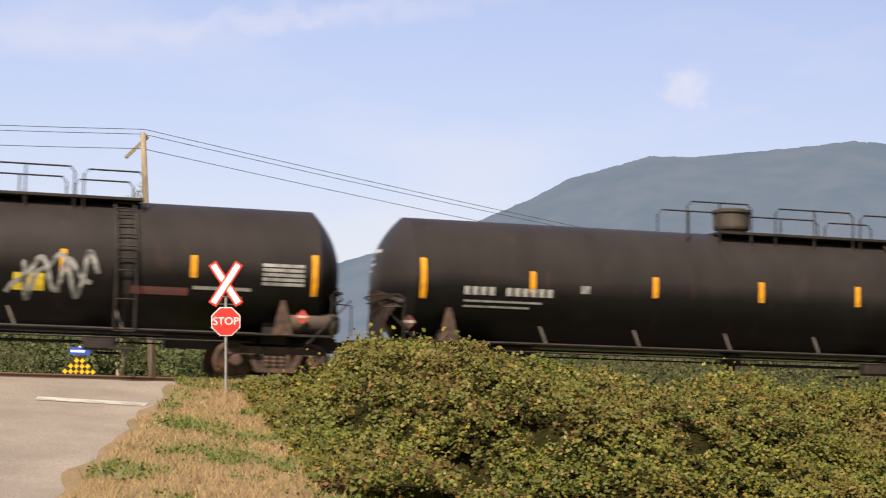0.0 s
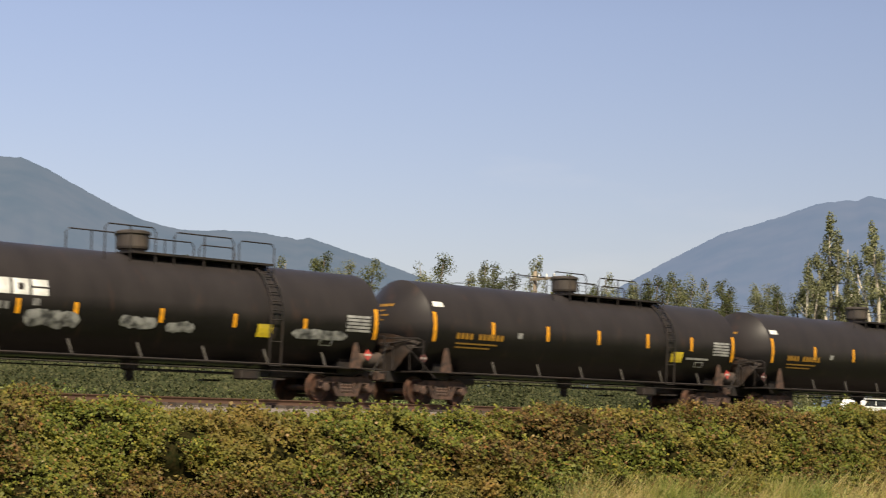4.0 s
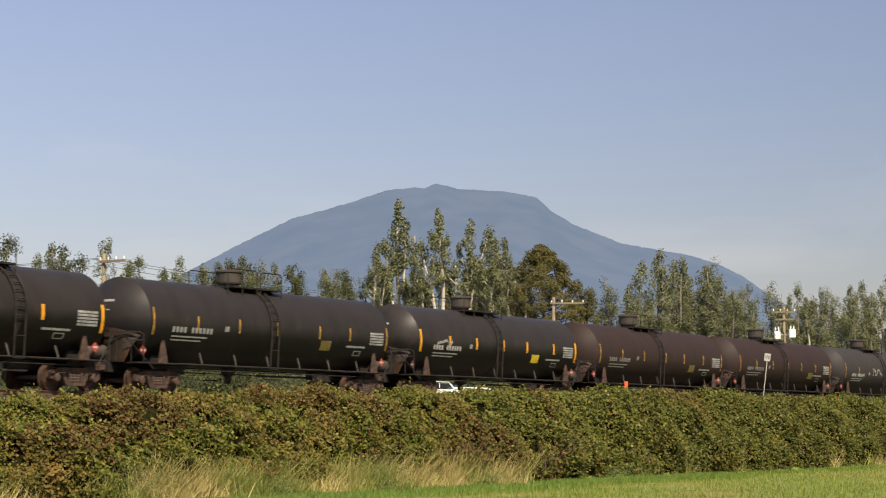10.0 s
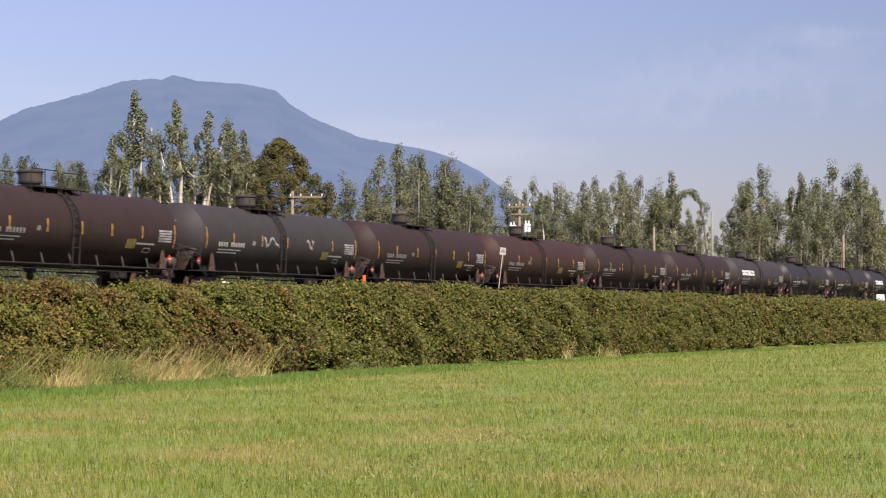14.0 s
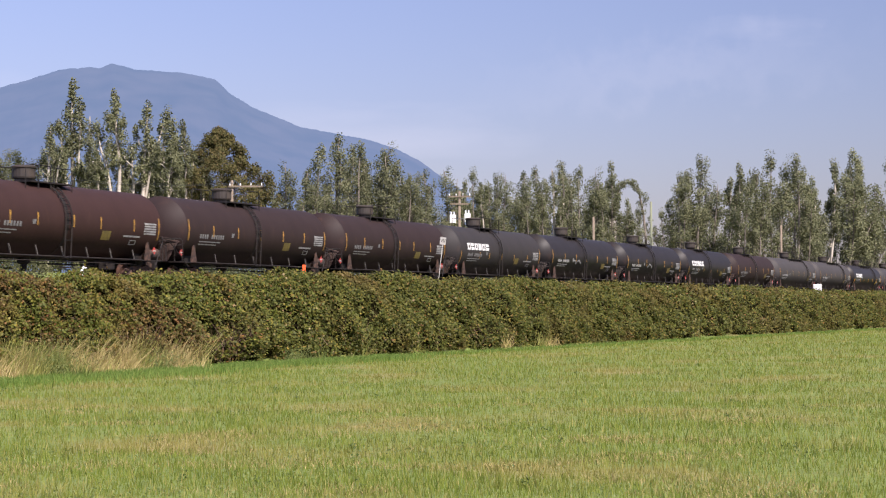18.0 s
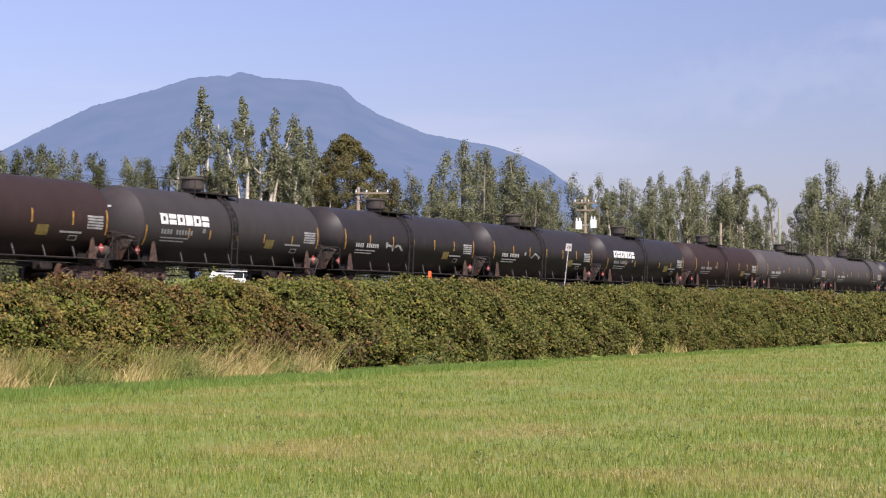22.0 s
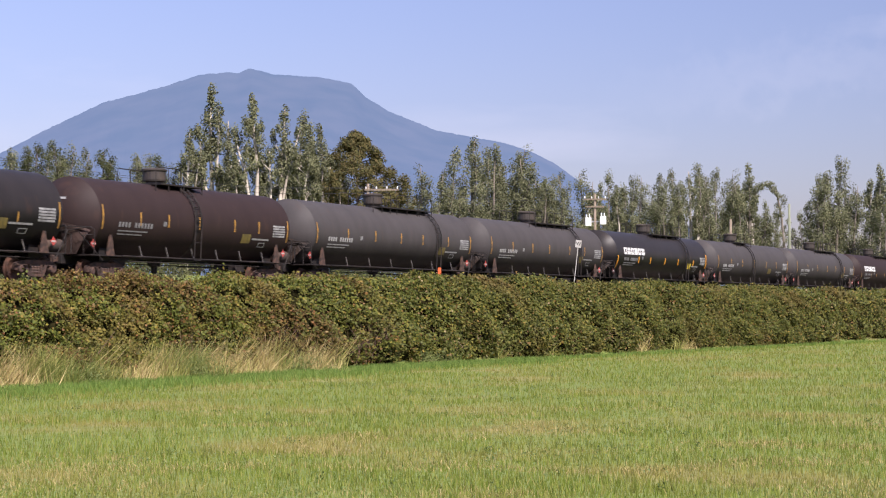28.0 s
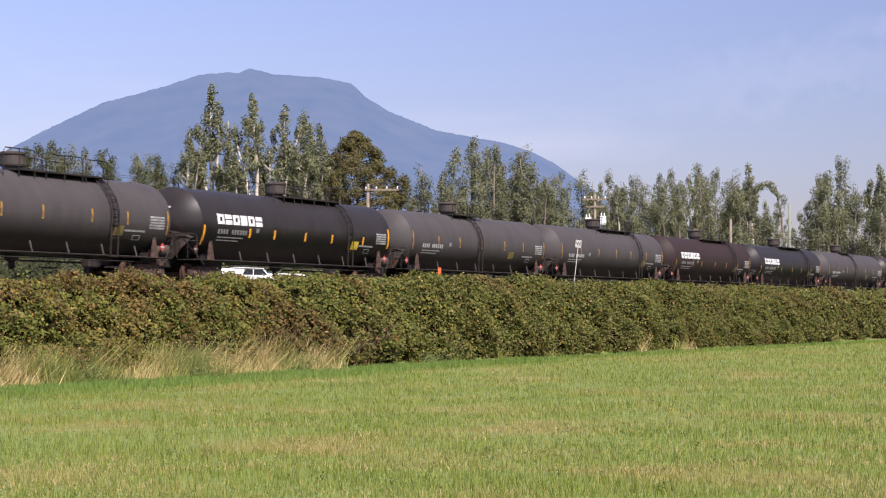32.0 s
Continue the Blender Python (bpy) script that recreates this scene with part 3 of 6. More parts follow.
def rail_mesh(off):
    prof = [(-0.07, 0), (0.07, 0), (0.07, 0.02), (0.015, 0.04), (0.015, 0.12), (0.037, 0.135), (0.037, 0.17), (-0.037, 0.17), (-0.037, 0.135), (-0.015, 0.12), (-0.015, 0.04), (-0.07, 0.02)]
    ss = list(range(-420, 790, 4))
    vs = [tuple(on_track(s, off + o, RAIL - 0.17 + z)) for s in ss for o, z in prof]
    k = len(prof)
    i = np.arange(len(ss) * k).reshape(len(ss), k)
    return arrays_mesh("rail", vs, np.concatenate([np.stack([i[:-1, j], i[1:, j], i[1:, (j + 1) % k], i[:-1, (j + 1) % k]], -1) for j in range(k)]), M_RAIL)


track = thing("railway_track", "rusty steel rails on dark wooden ties", "railway track", pose(0, 0, 0), kind="structure")
for off in (-0.7525, 0.7525):
    part("rail", rail_mesh(off), None, track)


def tie_verts(s):
    th = heading(s)
    c = on_track(s, 0, 0)
    f, n = Vector((math.sin(th), math.cos(th), 0)), Vector((-math.cos(th), math.sin(th), 0))
    return [tuple(c + f * a * 0.115 + n * b * 1.3 + Vector((0, 0, z))) for z in (3.0, 3.165) for a, b in ((-1, -1), (1, -1), (1, 1), (-1, 1))]


# those nearest the camera lie singly, the rest joined
tie_mesh = finish("tie", box(B(), -1.3, 1.3, -0.115, 0.115, 3.0, 3.165, 0.01), M_TIE)
for k in range(300):
    s = -40 + 0.53 * k
    p = on_track(s)
    part("tie", tie_mesh, None, track, "", pose(p.x, p.y, 0, 0, 0, -math.degrees(heading(s))))
ts = np.concatenate([np.arange(-40.53, -300, -0.53), np.arange(-40 + 0.53 * 300, 700, 0.53)])
tv = np.array([tie_verts(s) for s in ts]).reshape(-1, 3)
tf = np.array([(4, 5, 6, 7), (0, 1, 5, 4), (1, 2, 6, 5), (2, 3, 7, 6), (3, 0, 4, 7)])
tagged(part("ties", arrays_mesh("ties", tv, (np.arange(len(ts))[:, None, None] * 8 + tf).reshape(-1, 4), M_TIE), None, track), kind="stuff")


# ---- mountains ----
def ridge(name, label, line, dist, depth, colour, seed):
    """A ridge whose crest follows a few heights (azimuth, elevation in degrees), with spurs on its face; its haze is
    painted as an even glow.
    """
    az = np.arange(line[0][0], line[-1][0], 0.07)
    el = np.interp(az, [p[0] for p in line], [p[1] for p in line])
    ker = np.array([1, 2, 1]) / 4
    el[1:-1] = np.convolve(el, ker, "valid")
    rowsn = 26
    vs = []
    for r in range(rowsn):
        u = r / (rowsn - 1)
        for a_, e_ in zip(az, el):
            spur = noise.fractal((a_ * 0.35 + seed, u * 2.2, seed), 1.0, 2.1, 5)
            small = noise.fractal((a_ * 2.2, u * 9, seed), 0.9, 2.0, 4)
            top = math.tan(radians(e_ + (0.022 * small + 0.022 * noise.noise((a_ * 9, seed, 0)) if u == 1 else 0))) * dist + 2.25
            d = dist - depth * (1 - u) + depth * 0.10 * spur * (1 - u) * 2
            z = -20 + (top + 20) * (u ** 0.85) + (small * 10 + spur * 26) * u * (1 - u) * 2
            if u == 1:
                d, z = dist, top
            vs.append(tuple(polar(a_, d, z)))
    k = len(az)
    i = np.arange(rowsn * k).reshape(rowsn, k)
    q = np.stack([i[:-1, :-1], i[:-1, 1:], i[1:, 1:], i[1:, :-1]], -1).reshape(-1, 4)
    # distance haze is put into the surface as one flat bluish emission
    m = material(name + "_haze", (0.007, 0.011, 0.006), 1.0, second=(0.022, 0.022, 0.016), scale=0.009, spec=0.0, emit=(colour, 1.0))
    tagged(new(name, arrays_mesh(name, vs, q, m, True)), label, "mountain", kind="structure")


ridge("backdrop_mountain_far", "broad forested mountain with pale blue haze painted as a glow",
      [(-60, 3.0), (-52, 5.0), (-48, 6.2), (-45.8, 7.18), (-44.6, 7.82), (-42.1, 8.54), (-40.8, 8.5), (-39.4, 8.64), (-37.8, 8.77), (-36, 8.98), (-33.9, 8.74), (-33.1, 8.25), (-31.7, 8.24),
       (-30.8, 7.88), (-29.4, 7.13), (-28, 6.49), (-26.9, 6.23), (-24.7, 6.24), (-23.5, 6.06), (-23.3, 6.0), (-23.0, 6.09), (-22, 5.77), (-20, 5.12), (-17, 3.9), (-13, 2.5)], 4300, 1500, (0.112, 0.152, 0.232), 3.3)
ridge("backdrop_mountain_near", "rounded forested mountain with blue haze painted as a glow",
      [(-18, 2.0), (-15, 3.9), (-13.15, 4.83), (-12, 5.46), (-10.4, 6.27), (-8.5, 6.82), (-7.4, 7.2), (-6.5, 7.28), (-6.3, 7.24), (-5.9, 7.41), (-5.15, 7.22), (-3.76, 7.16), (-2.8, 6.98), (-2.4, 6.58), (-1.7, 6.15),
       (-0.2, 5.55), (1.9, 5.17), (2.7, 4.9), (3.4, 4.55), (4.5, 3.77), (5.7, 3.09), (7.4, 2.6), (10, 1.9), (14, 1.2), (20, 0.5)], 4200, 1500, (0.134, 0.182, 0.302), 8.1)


# ---- bramble hedge along the embankment ----
TOP_S = [4, 7, 9.6, 13.5, 20, 26, 32, 42, 50, 56, 80, 120, 200, 400]
TOP_Z = [2.9, 3.5, 3.95, 3.66, 3.36, 3.08, 2.92, 2.95, 3.16, 3.42, 3.74, 3.84, 3.92, 4.0]


def hedge_top(s):
    return float(np.interp(s, TOP_S, TOP_Z)) + 0.16 * noise.noise((s * 0.35, 1.7, 0))


def hedge_point(s, u):
    """A point of the hedge's outside: u from the field side's foot (0) over the top to the track side (1)."""
    s = max(s, 6.2 + 1.6 * u)
    top = hedge_top(s)
    end = min(max((s - 5.8 - 1.6 * u) / 2.2, 0.02), 1.0)
    bulge = 8.0 * min(max((25 - s) / 13, 0), 1)
    prof = ((0.0, -7.5 - bulge, 0.0), (0.12, -7.6 - bulge, 0.8), (0.45, -6.7 - 0.6 * bulge, 0.70 * top), (0.62, -5.9 - 0.3 * bulge, 0.93 * top), (0.78, -4.9, top), (0.92, -3.9, 0.93 * top), (1.0, -3.3, 2.4))
    for (u0, o0, z0), (u1, o1, z1) in zip(prof, prof[1:]):
        if u <= u1:
            f = (u - u0) / (u1 - u0)
            o, z = o0 + (o1 - o0) * f, z0 + (z1 - z0) * f
            break
    lump = 0.66 * noise.noise((s * 0.42, u * 3.4, 5)) + 0.52 * noise.noise((s * 0.95, u * 6, 9)) + 0.28 * noise.noise((s * 2.3, u * 14, 2))
    lump *= 1 + 0.6 * min(max((26 - s) / 8, 0), 1)
    p = on_track(s, o - lump * (1.0 - 0.6 * u), z + lump * 0.6 * u)
    base = gz(p.x, p.y)
    p.z = base + max(p.z - base, 0.7 * min(u / 0.1, 1) + lump * 0.4 if s < 26 else 0.0) * end
    return p


def hedge_grid(s0, s1, ds, nu):
    ss, us = np.arange(s0, s1, ds), np.linspace(0, 1, nu)
    return np.array([[hedge_point(s, u) for u in us] for s in ss])


def sample_grid(g, count, jitter, u_lo=0.0):
    """Random points on a grid of surface points."""
    a, b = RNG.uniform(0, g.shape[0] - 1.001, count), RNG.uniform(u_lo * (g.shape[1] - 1), g.shape[1] - 1.001, count)
    i, j = a.astype(int), b.astype(int)
    fa, fb = (a - i)[:, None], (b - j)[:, None]
    p = (g[i, j] * (1 - fa) + g[i + 1, j] * fa) * (1 - fb) + (g[i, j + 1] * (1 - fa) + g[i + 1, j + 1] * fa) * fb
    return p + RNG.normal(size=(count, 3)) * jitter


close, near, mid, far = hedge_grid(6.2, 31, 0.22, 40), hedge_grid(30.7, 62, 0.25, 36), hedge_grid(61.5, 130, 1.0, 18), hedge_grid(129, 330, 3.0, 12)


def grid_faces(g):
    i = np.arange(g.shape[0] * g.shape[1]).reshape(g.shape[0], g.shape[1])
    return np.stack([i[:-1, :-1], i[1:, :-1], i[1:, 1:], i[:-1, 1:]], -1).reshape(-1, 4)


OUT = (0.45, -0.35, 0.75)


def sprays(roots, length, size, per, droop):
    """Arching leafy shoots: leaf centres along each shoot."""
    n = len(roots)
    d = np.asarray(OUT) * 0.8 + RNG.normal(size=(n, 3)) * 0.75
    d /= np.linalg.norm(d, axis=1)[:, None]
    ln = length * RNG.uniform(0.5, 1.3, n)[:, None]
    rows_ = []
    for k in range(per):
        t = (k + 0.3) / per
        q = roots + d * ln * t + RNG.normal(size=(n, 3)) * size * 0.42
        q[:, 2] -= droop * length * t * t
        rows_.append(q)
    return np.concatenate(rows_)


hedge = thing("bramble_hedge", "dense blackberry hedge with green, yellow and browning leaves", "hedge", pose(0, 0, 0), kind="stuff")
for nm, g, count, size, per in (("bramble_bank", close, 31000, 0.074, 8), ("bramble_bank", near, 24000, 0.092, 8), ("bramble_bank", mid, 28000, 0.112, 7), ("bramble_bank", far, 22000, 0.165, 6)):
    # added backing sheet; the hedge's inner shade is painted into its colour
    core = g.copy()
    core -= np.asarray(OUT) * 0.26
    part("bramble_core", arrays_mesh("bramble_core", core.reshape(-1, 3), grid_faces(g), M_BRAMBLE_CORE, True), None, hedge, "near-black sheet inside the hedge painted as its shade")
    roots = sample_grid(g, count, 0.05)
    # shoots stand in bunches; in the hollows the dark-painted core shows
    bunch = np.array([noise.noise((p[0] * 1.5, p[1] * 1.5, p[2] * 1.9)) + 0.5 * noise.noise((p[0] * 3.7, p[1] * 3.7, p[2] * 4)) for p in roots])
    roots = roots[bunch + RNG.normal(size=count) * 0.10 > (-0.17 if size < 0.1 else -0.28)]
    # greener shoots by the road and far along the line, browner ones between
    along = track_coords(roots[:, 0], roots[:, 1])[0]
    share = np.clip(np.maximum(np.minimum((26 - along) / 9, 0.74), (along - 47) / 36), 0.10, 0.97)
    green = RNG.uniform(size=len(roots)) < share
    withered = ~green & (along < 68) & (np.array([noise.noise((p[0] * 0.22, p[1] * 0.22, p[2] * 0.5)) for p in roots]) + RNG.normal(size=len(roots)) * 0.15 > 0.14)
    for sel, m in ((green, M_BRAMBLE_GREEN), (withered, M_BRAMBLE_BROWN), (~green & ~withered, M_BRAMBLE)):
        if not sel.any():
            continue
        v, f = leaves(sprays(roots[sel], size * 3.4, size, per, 0.45), size, 0.4, 0.6, out=OUT)
        part(nm, arrays_mesh(nm, v, f, m), None, hedge)
# long shoots that stand out of the top
sp = np.concatenate([sample_grid(close, 260, 0.1, 0.55), sample_grid(near, 260, 0.1, 0.55)])
rows_ = np.concatenate([sp + np.array([RNG.normal() * 0.10, RNG.normal() * 0.10, k * 0.075]) for k in range(5)])
v, f = leaves(rows_, 0.10, 0.4, 0.6, out=OUT)
part("bramble_shoots", arrays_mesh("bramble_shoots", v, f, M_BRAMBLE), None, hedge)

# ---- grasses ----
def scatter(n, az0, az1, d0, d1):
    az = np.radians(RNG.uniform(az0, az1, n))
    d = np.sqrt(RNG.uniform(d0 * d0, d1 * d1, n))
    return np.sin(az) * d, np.cos(az) * d


def keep_field(x, y):
    s, o = track_coords(x, y)
    k = (o < -7.3) & (road_side(x, y) > 0.6)
    return x[k], y[k]


# blades thin out and grow coarser with distance, with no steps between
n = 240000
az, d = np.radians(RNG.uniform(-18, 20, n)), np.exp(RNG.uniform(math.log(18.5), math.log(200), n))
x, y = keep_field(np.sin(az) * d, np.cos(az) * d)
d = np.hypot(x, y)
v, f = blades(np.stack([x, y, ground_z(x, y) - 0.02], 1), 0.125 + 0.0005 * d, 0.0036 + 0.00017 * d, 0.40)
tagged(new("meadow_grass", arrays_mesh("meadow_grass", v, f, M_GRASS)), "short bright green hay grass with yellowing stems", "grass", kind="stuff")
# thin straw lying in the mown field
x, y = keep_field(*scatter(110000, -16, 16, 19, 44))
w = np.array([noise.noise((a_ * 0.28, b_ * 0.5, 6)) + 0.5 * noise.noise((a_ * 0.9, b_ * 1.4, 2)) for a_, b_ in zip(x, y)])
pick = w + RNG.normal(size=len(w)) * 0.12 - (np.hypot(x, y) - 19) * 0.012 > 0.16
v, f = blades(np.stack([x, y, ground_z(x, y) - 0.01], 1)[pick], 0.085, 0.008, 1.2)
tagged(new("cut_straw", arrays_mesh("cut_straw", v, f, M_STUBBLE)), "patches of dry tan stubble in the mown field", "straw", kind="stuff")
# low blue-green clover mats and dark weeds dotted over the field
x, y = keep_field(*scatter(90000, -16, 16, 19, 60))
w = np.array([noise.noise((a_ * 0.22 + 9, b_ * 0.33, 3)) + 0.5 * noise.noise((a_ * 0.8, b_ * 1.1, 8)) for a_, b_ in zip(x, y)])
pick = w + RNG.normal(size=len(w)) * 0.13 - (np.hypot(x, y) - 19) * 0.006 > 0.20
v, f = leaves(np.stack([x, y, ground_z(x, y) + RNG.uniform(0.0, 0.07, len(x))], 1)[pick], 0.036, 0.4, 0.5)
tagged(new("clover", arrays_mesh("clover", v, f, M_CLOVER)), "low blue-green clover mats in the hay field", "clover", kind="stuff")
x, y = keep_field(*scatter(80, -16, 18, 19.5, 75))
q = np.repeat(np.stack([x, y, ground_z(x, y) + 0.06], 1), 16, 0) + RNG.normal(size=(len(x) * 16, 3)) * np.array([0.06, 0.06, 0.035])
v, f = leaves(q, 0.042, 0.5, 0.9)
tagged(new("field_weeds", arrays_mesh("field_weeds", v, f, M_FIELD_WEED)), "small dark green weeds dotted over the field", "weeds", kind="stuff")
# straw-coloured tall grass in tufts at the hedge's foot
tufts = {"dry": [], "yellow": [], "green": []}
for s in np.concatenate([RNG.uniform(41.5, 64, 430), RNG.uniform(24, 41.5, 75), RNG.uniform(64, 112, 60)]):
    if noise.noise((s * 0.62, 3.1, 0)) < -0.30 or (s > 64 and noise.noise((s * 0.5, 9.1, 0)) < 0.12):
        continue
    up = abs(RNG.normal())
    c = on_track(s, -7.0 - up * 0.75 - 0.5 * noise.noise((s * 0.45, 1.2, 0)), 0)
    w = noise.noise((s * 0.5, 7.7, 0)) + 0.5 * noise.noise((s * 1.7, up, 4)) + RNG.normal() * 0.16
    k = int(RNG.integers(24, 60))
    rad, tall = RNG.uniform(0.10, 0.30), (1.18 - 0.30 * up) * RNG.uniform(0.6, 1.3) * (1.0 if s > 41.5 else 0.75)
    q = np.stack([c.x + RNG.normal(size=k) * rad, c.y + RNG.normal(size=k) * rad, np.full(k, max(tall, 0.3))], 1)
    tufts["dry" if w > 0.10 else "yellow" if w > -0.20 else "green"].append(q)
for key, m, width, label in (("dry", M_DRY, 0.019, "tall straw-coloured grass at the foot of the hedge"), ("yellow", M_YELLOW_GRASS, 0.018, "tall yellow-green grass at the foot of the hedge"),
                             ("green", M_WEED, 0.018, "tall green grass tufts at the foot of the hedge")):
    q = np.concatenate(tufts[key])
    tall, q[:, 2] = q[:, 2].copy(), 0.0
    v, f = blades(q, tall, width, 0.75, push=(0.16, 0.06))
    tagged(new("tall_grass", arrays_mesh("tall_grass", v, f, m)), label, "grass", kind="stuff")
# leafy weed mounds between the grasses
for s, o, wide, high in ((53.2, -8.3, 1.5, 0.95), (41.4, -8.0, 1.5, 1.35), (47.5, -8.2, 0.9, 0.55), (60.2, -8.1, 1.1, 0.55), (71.5, -7.8, 1.0, 0.5), (34.5, -7.8, 1.0, 0.8)):
    c = on_track(s, o)
    q = RNG.normal(size=(2600, 3)) * np.array([wide * 0.5, wide * 0.5, high * 0.42]) + np.array([c.x, c.y, high * 0.45])
    q = q[q[:, 2] > 0.02]
    v, f = leaves(q, 0.062, 0.5, 1.6, aspect=0.4, out=(q - np.array([c.x, c.y, -0.3])) * 0.9)
    tagged(new("weed_mound", arrays_mesh("weed_mound", v, f, M_MOUND)), "bushy green weeds growing at the foot of the hedge", "weeds", kind="stuff")
# dead brown canes hanging out of the hedge
cs = np.concatenate([RNG.normal(67.0, 0.9, 260), RNG.normal(60.5, 0.5, 90), RNG.uniform(30, 100, 160)])
cb = np.array([on_track(s, -7.35 - abs(RNG.normal()) * 0.25, RNG.uniform(0.1, 1.1)) for s in cs])
v, f = blades(cb, 0.8, 0.012, 1.0)
tagged(new("dead_canes", arrays_mesh("dead_canes", v, f, M_CANE)), "dead brown bramble canes in the hedge's face", "canes", kind="stuff")
# fresh green strip of longer grass below it
gs = np.concatenate([RNG.uniform(34, 80, 42000), RNG.uniform(80, 200, 16000)])
bp = np.array([on_track(s, -8.25 - 0.9 * noise.noise((s * 0.23, 2, 2)) - abs(RNG.normal()) * (1.5 if s < 60 else 1.0 if s < 80 else 0.45), 0) for s in gs])
v, f = blades(bp, 0.21, 0.013, 0.5)
tagged(new("fresh_grass_strip", arrays_mesh("fresh_grass_strip", v, f, M_FRESH)), "longer fresh green grass along the hedge", "grass", kind="stuff")
# verge between road and hedge: bare tan earth under thin grass
va, vc = np.linspace(-22, 1.5, 60), np.linspace(-0.2, 4.2, 12)
vx = np.array([[ROAD_P.x + ROAD_D.x * a_ + road_n.x * (c_ + 0.3 * noise.noise((a_ * 0.7, c_, 1))) for c_ in vc] for a_ in va])
vy = np.array([[ROAD_P.y + ROAD_D.y * a_ + road_n.y * (c_ + 0.3 * noise.noise((a_ * 0.7, c_, 1))) for c_ in vc] for a_ in va])
vz = ground_z(vx.ravel(), vy.ravel()).reshape(vx.shape) + 0.05
vz[:, -1] -= 0.25
vz[0, :] -= 0.25
vz[-1, :] -= 0.25
tagged(new("road_verge", arrays_mesh("road_verge", np.stack([vx, vy, vz], -1).reshape(-1, 3), grid_faces(vx), M_EARTH, True)), "bare tan earth verge beside the road", "verge", kind="structure")
n = 46000
al, ac = RNG.uniform(-20, 3.5, n), RNG.uniform(0.0, 4.6, n)
ac += 0.35 * np.array([noise.noise((a_ * 0.8, 2.0, 5)) for a_ in al])
px, py = ROAD_P.x + ROAD_D.x * al + road_n.x * ac, ROAD_P.y + ROAD_D.y * al + road_n.y * ac
pz = ground_z(px, py)
clump = np.array([noise.noise((x * 0.6, y * 0.6, 4)) + 0.5 * noise.noise((x * 1.9, y * 1.9, 7)) for x, y in zip(px, py)])
dry = clump + RNG.normal(size=n) * 0.12 > -0.22
v, f = blades(np.stack([px, py, pz - 0.0], 1)[dry], 0.15, 0.008, 0.9)
tagged(new("verge_dry_grass", arrays_mesh("verge_dry_grass", v, f, M_TAN)), "dry tan grass on the road verge", "grass", kind="stuff")
pick = RNG.uniform(size=n) < 0.5
v, f = leaves(np.stack([px, py, pz + RNG.uniform(0, 0.16, n)], 1)[~dry & pick], 0.065, 0.4, 0.4)
v2, f2 = blades(np.stack([px, py, pz], 1)[~dry & pick], 0.24, 0.009, 0.7)
tagged(new("verge_green_grass", arrays_mesh("verge_green_grass", v2, f2, M_WEED)), "green grass tufts on the road verge", "grass", kind="stuff")
tagged(new("verge_weeds", arrays_mesh("verge_weeds", v, f, M_VERGE)), "low green weeds on the road verge", "weeds", kind="stuff")


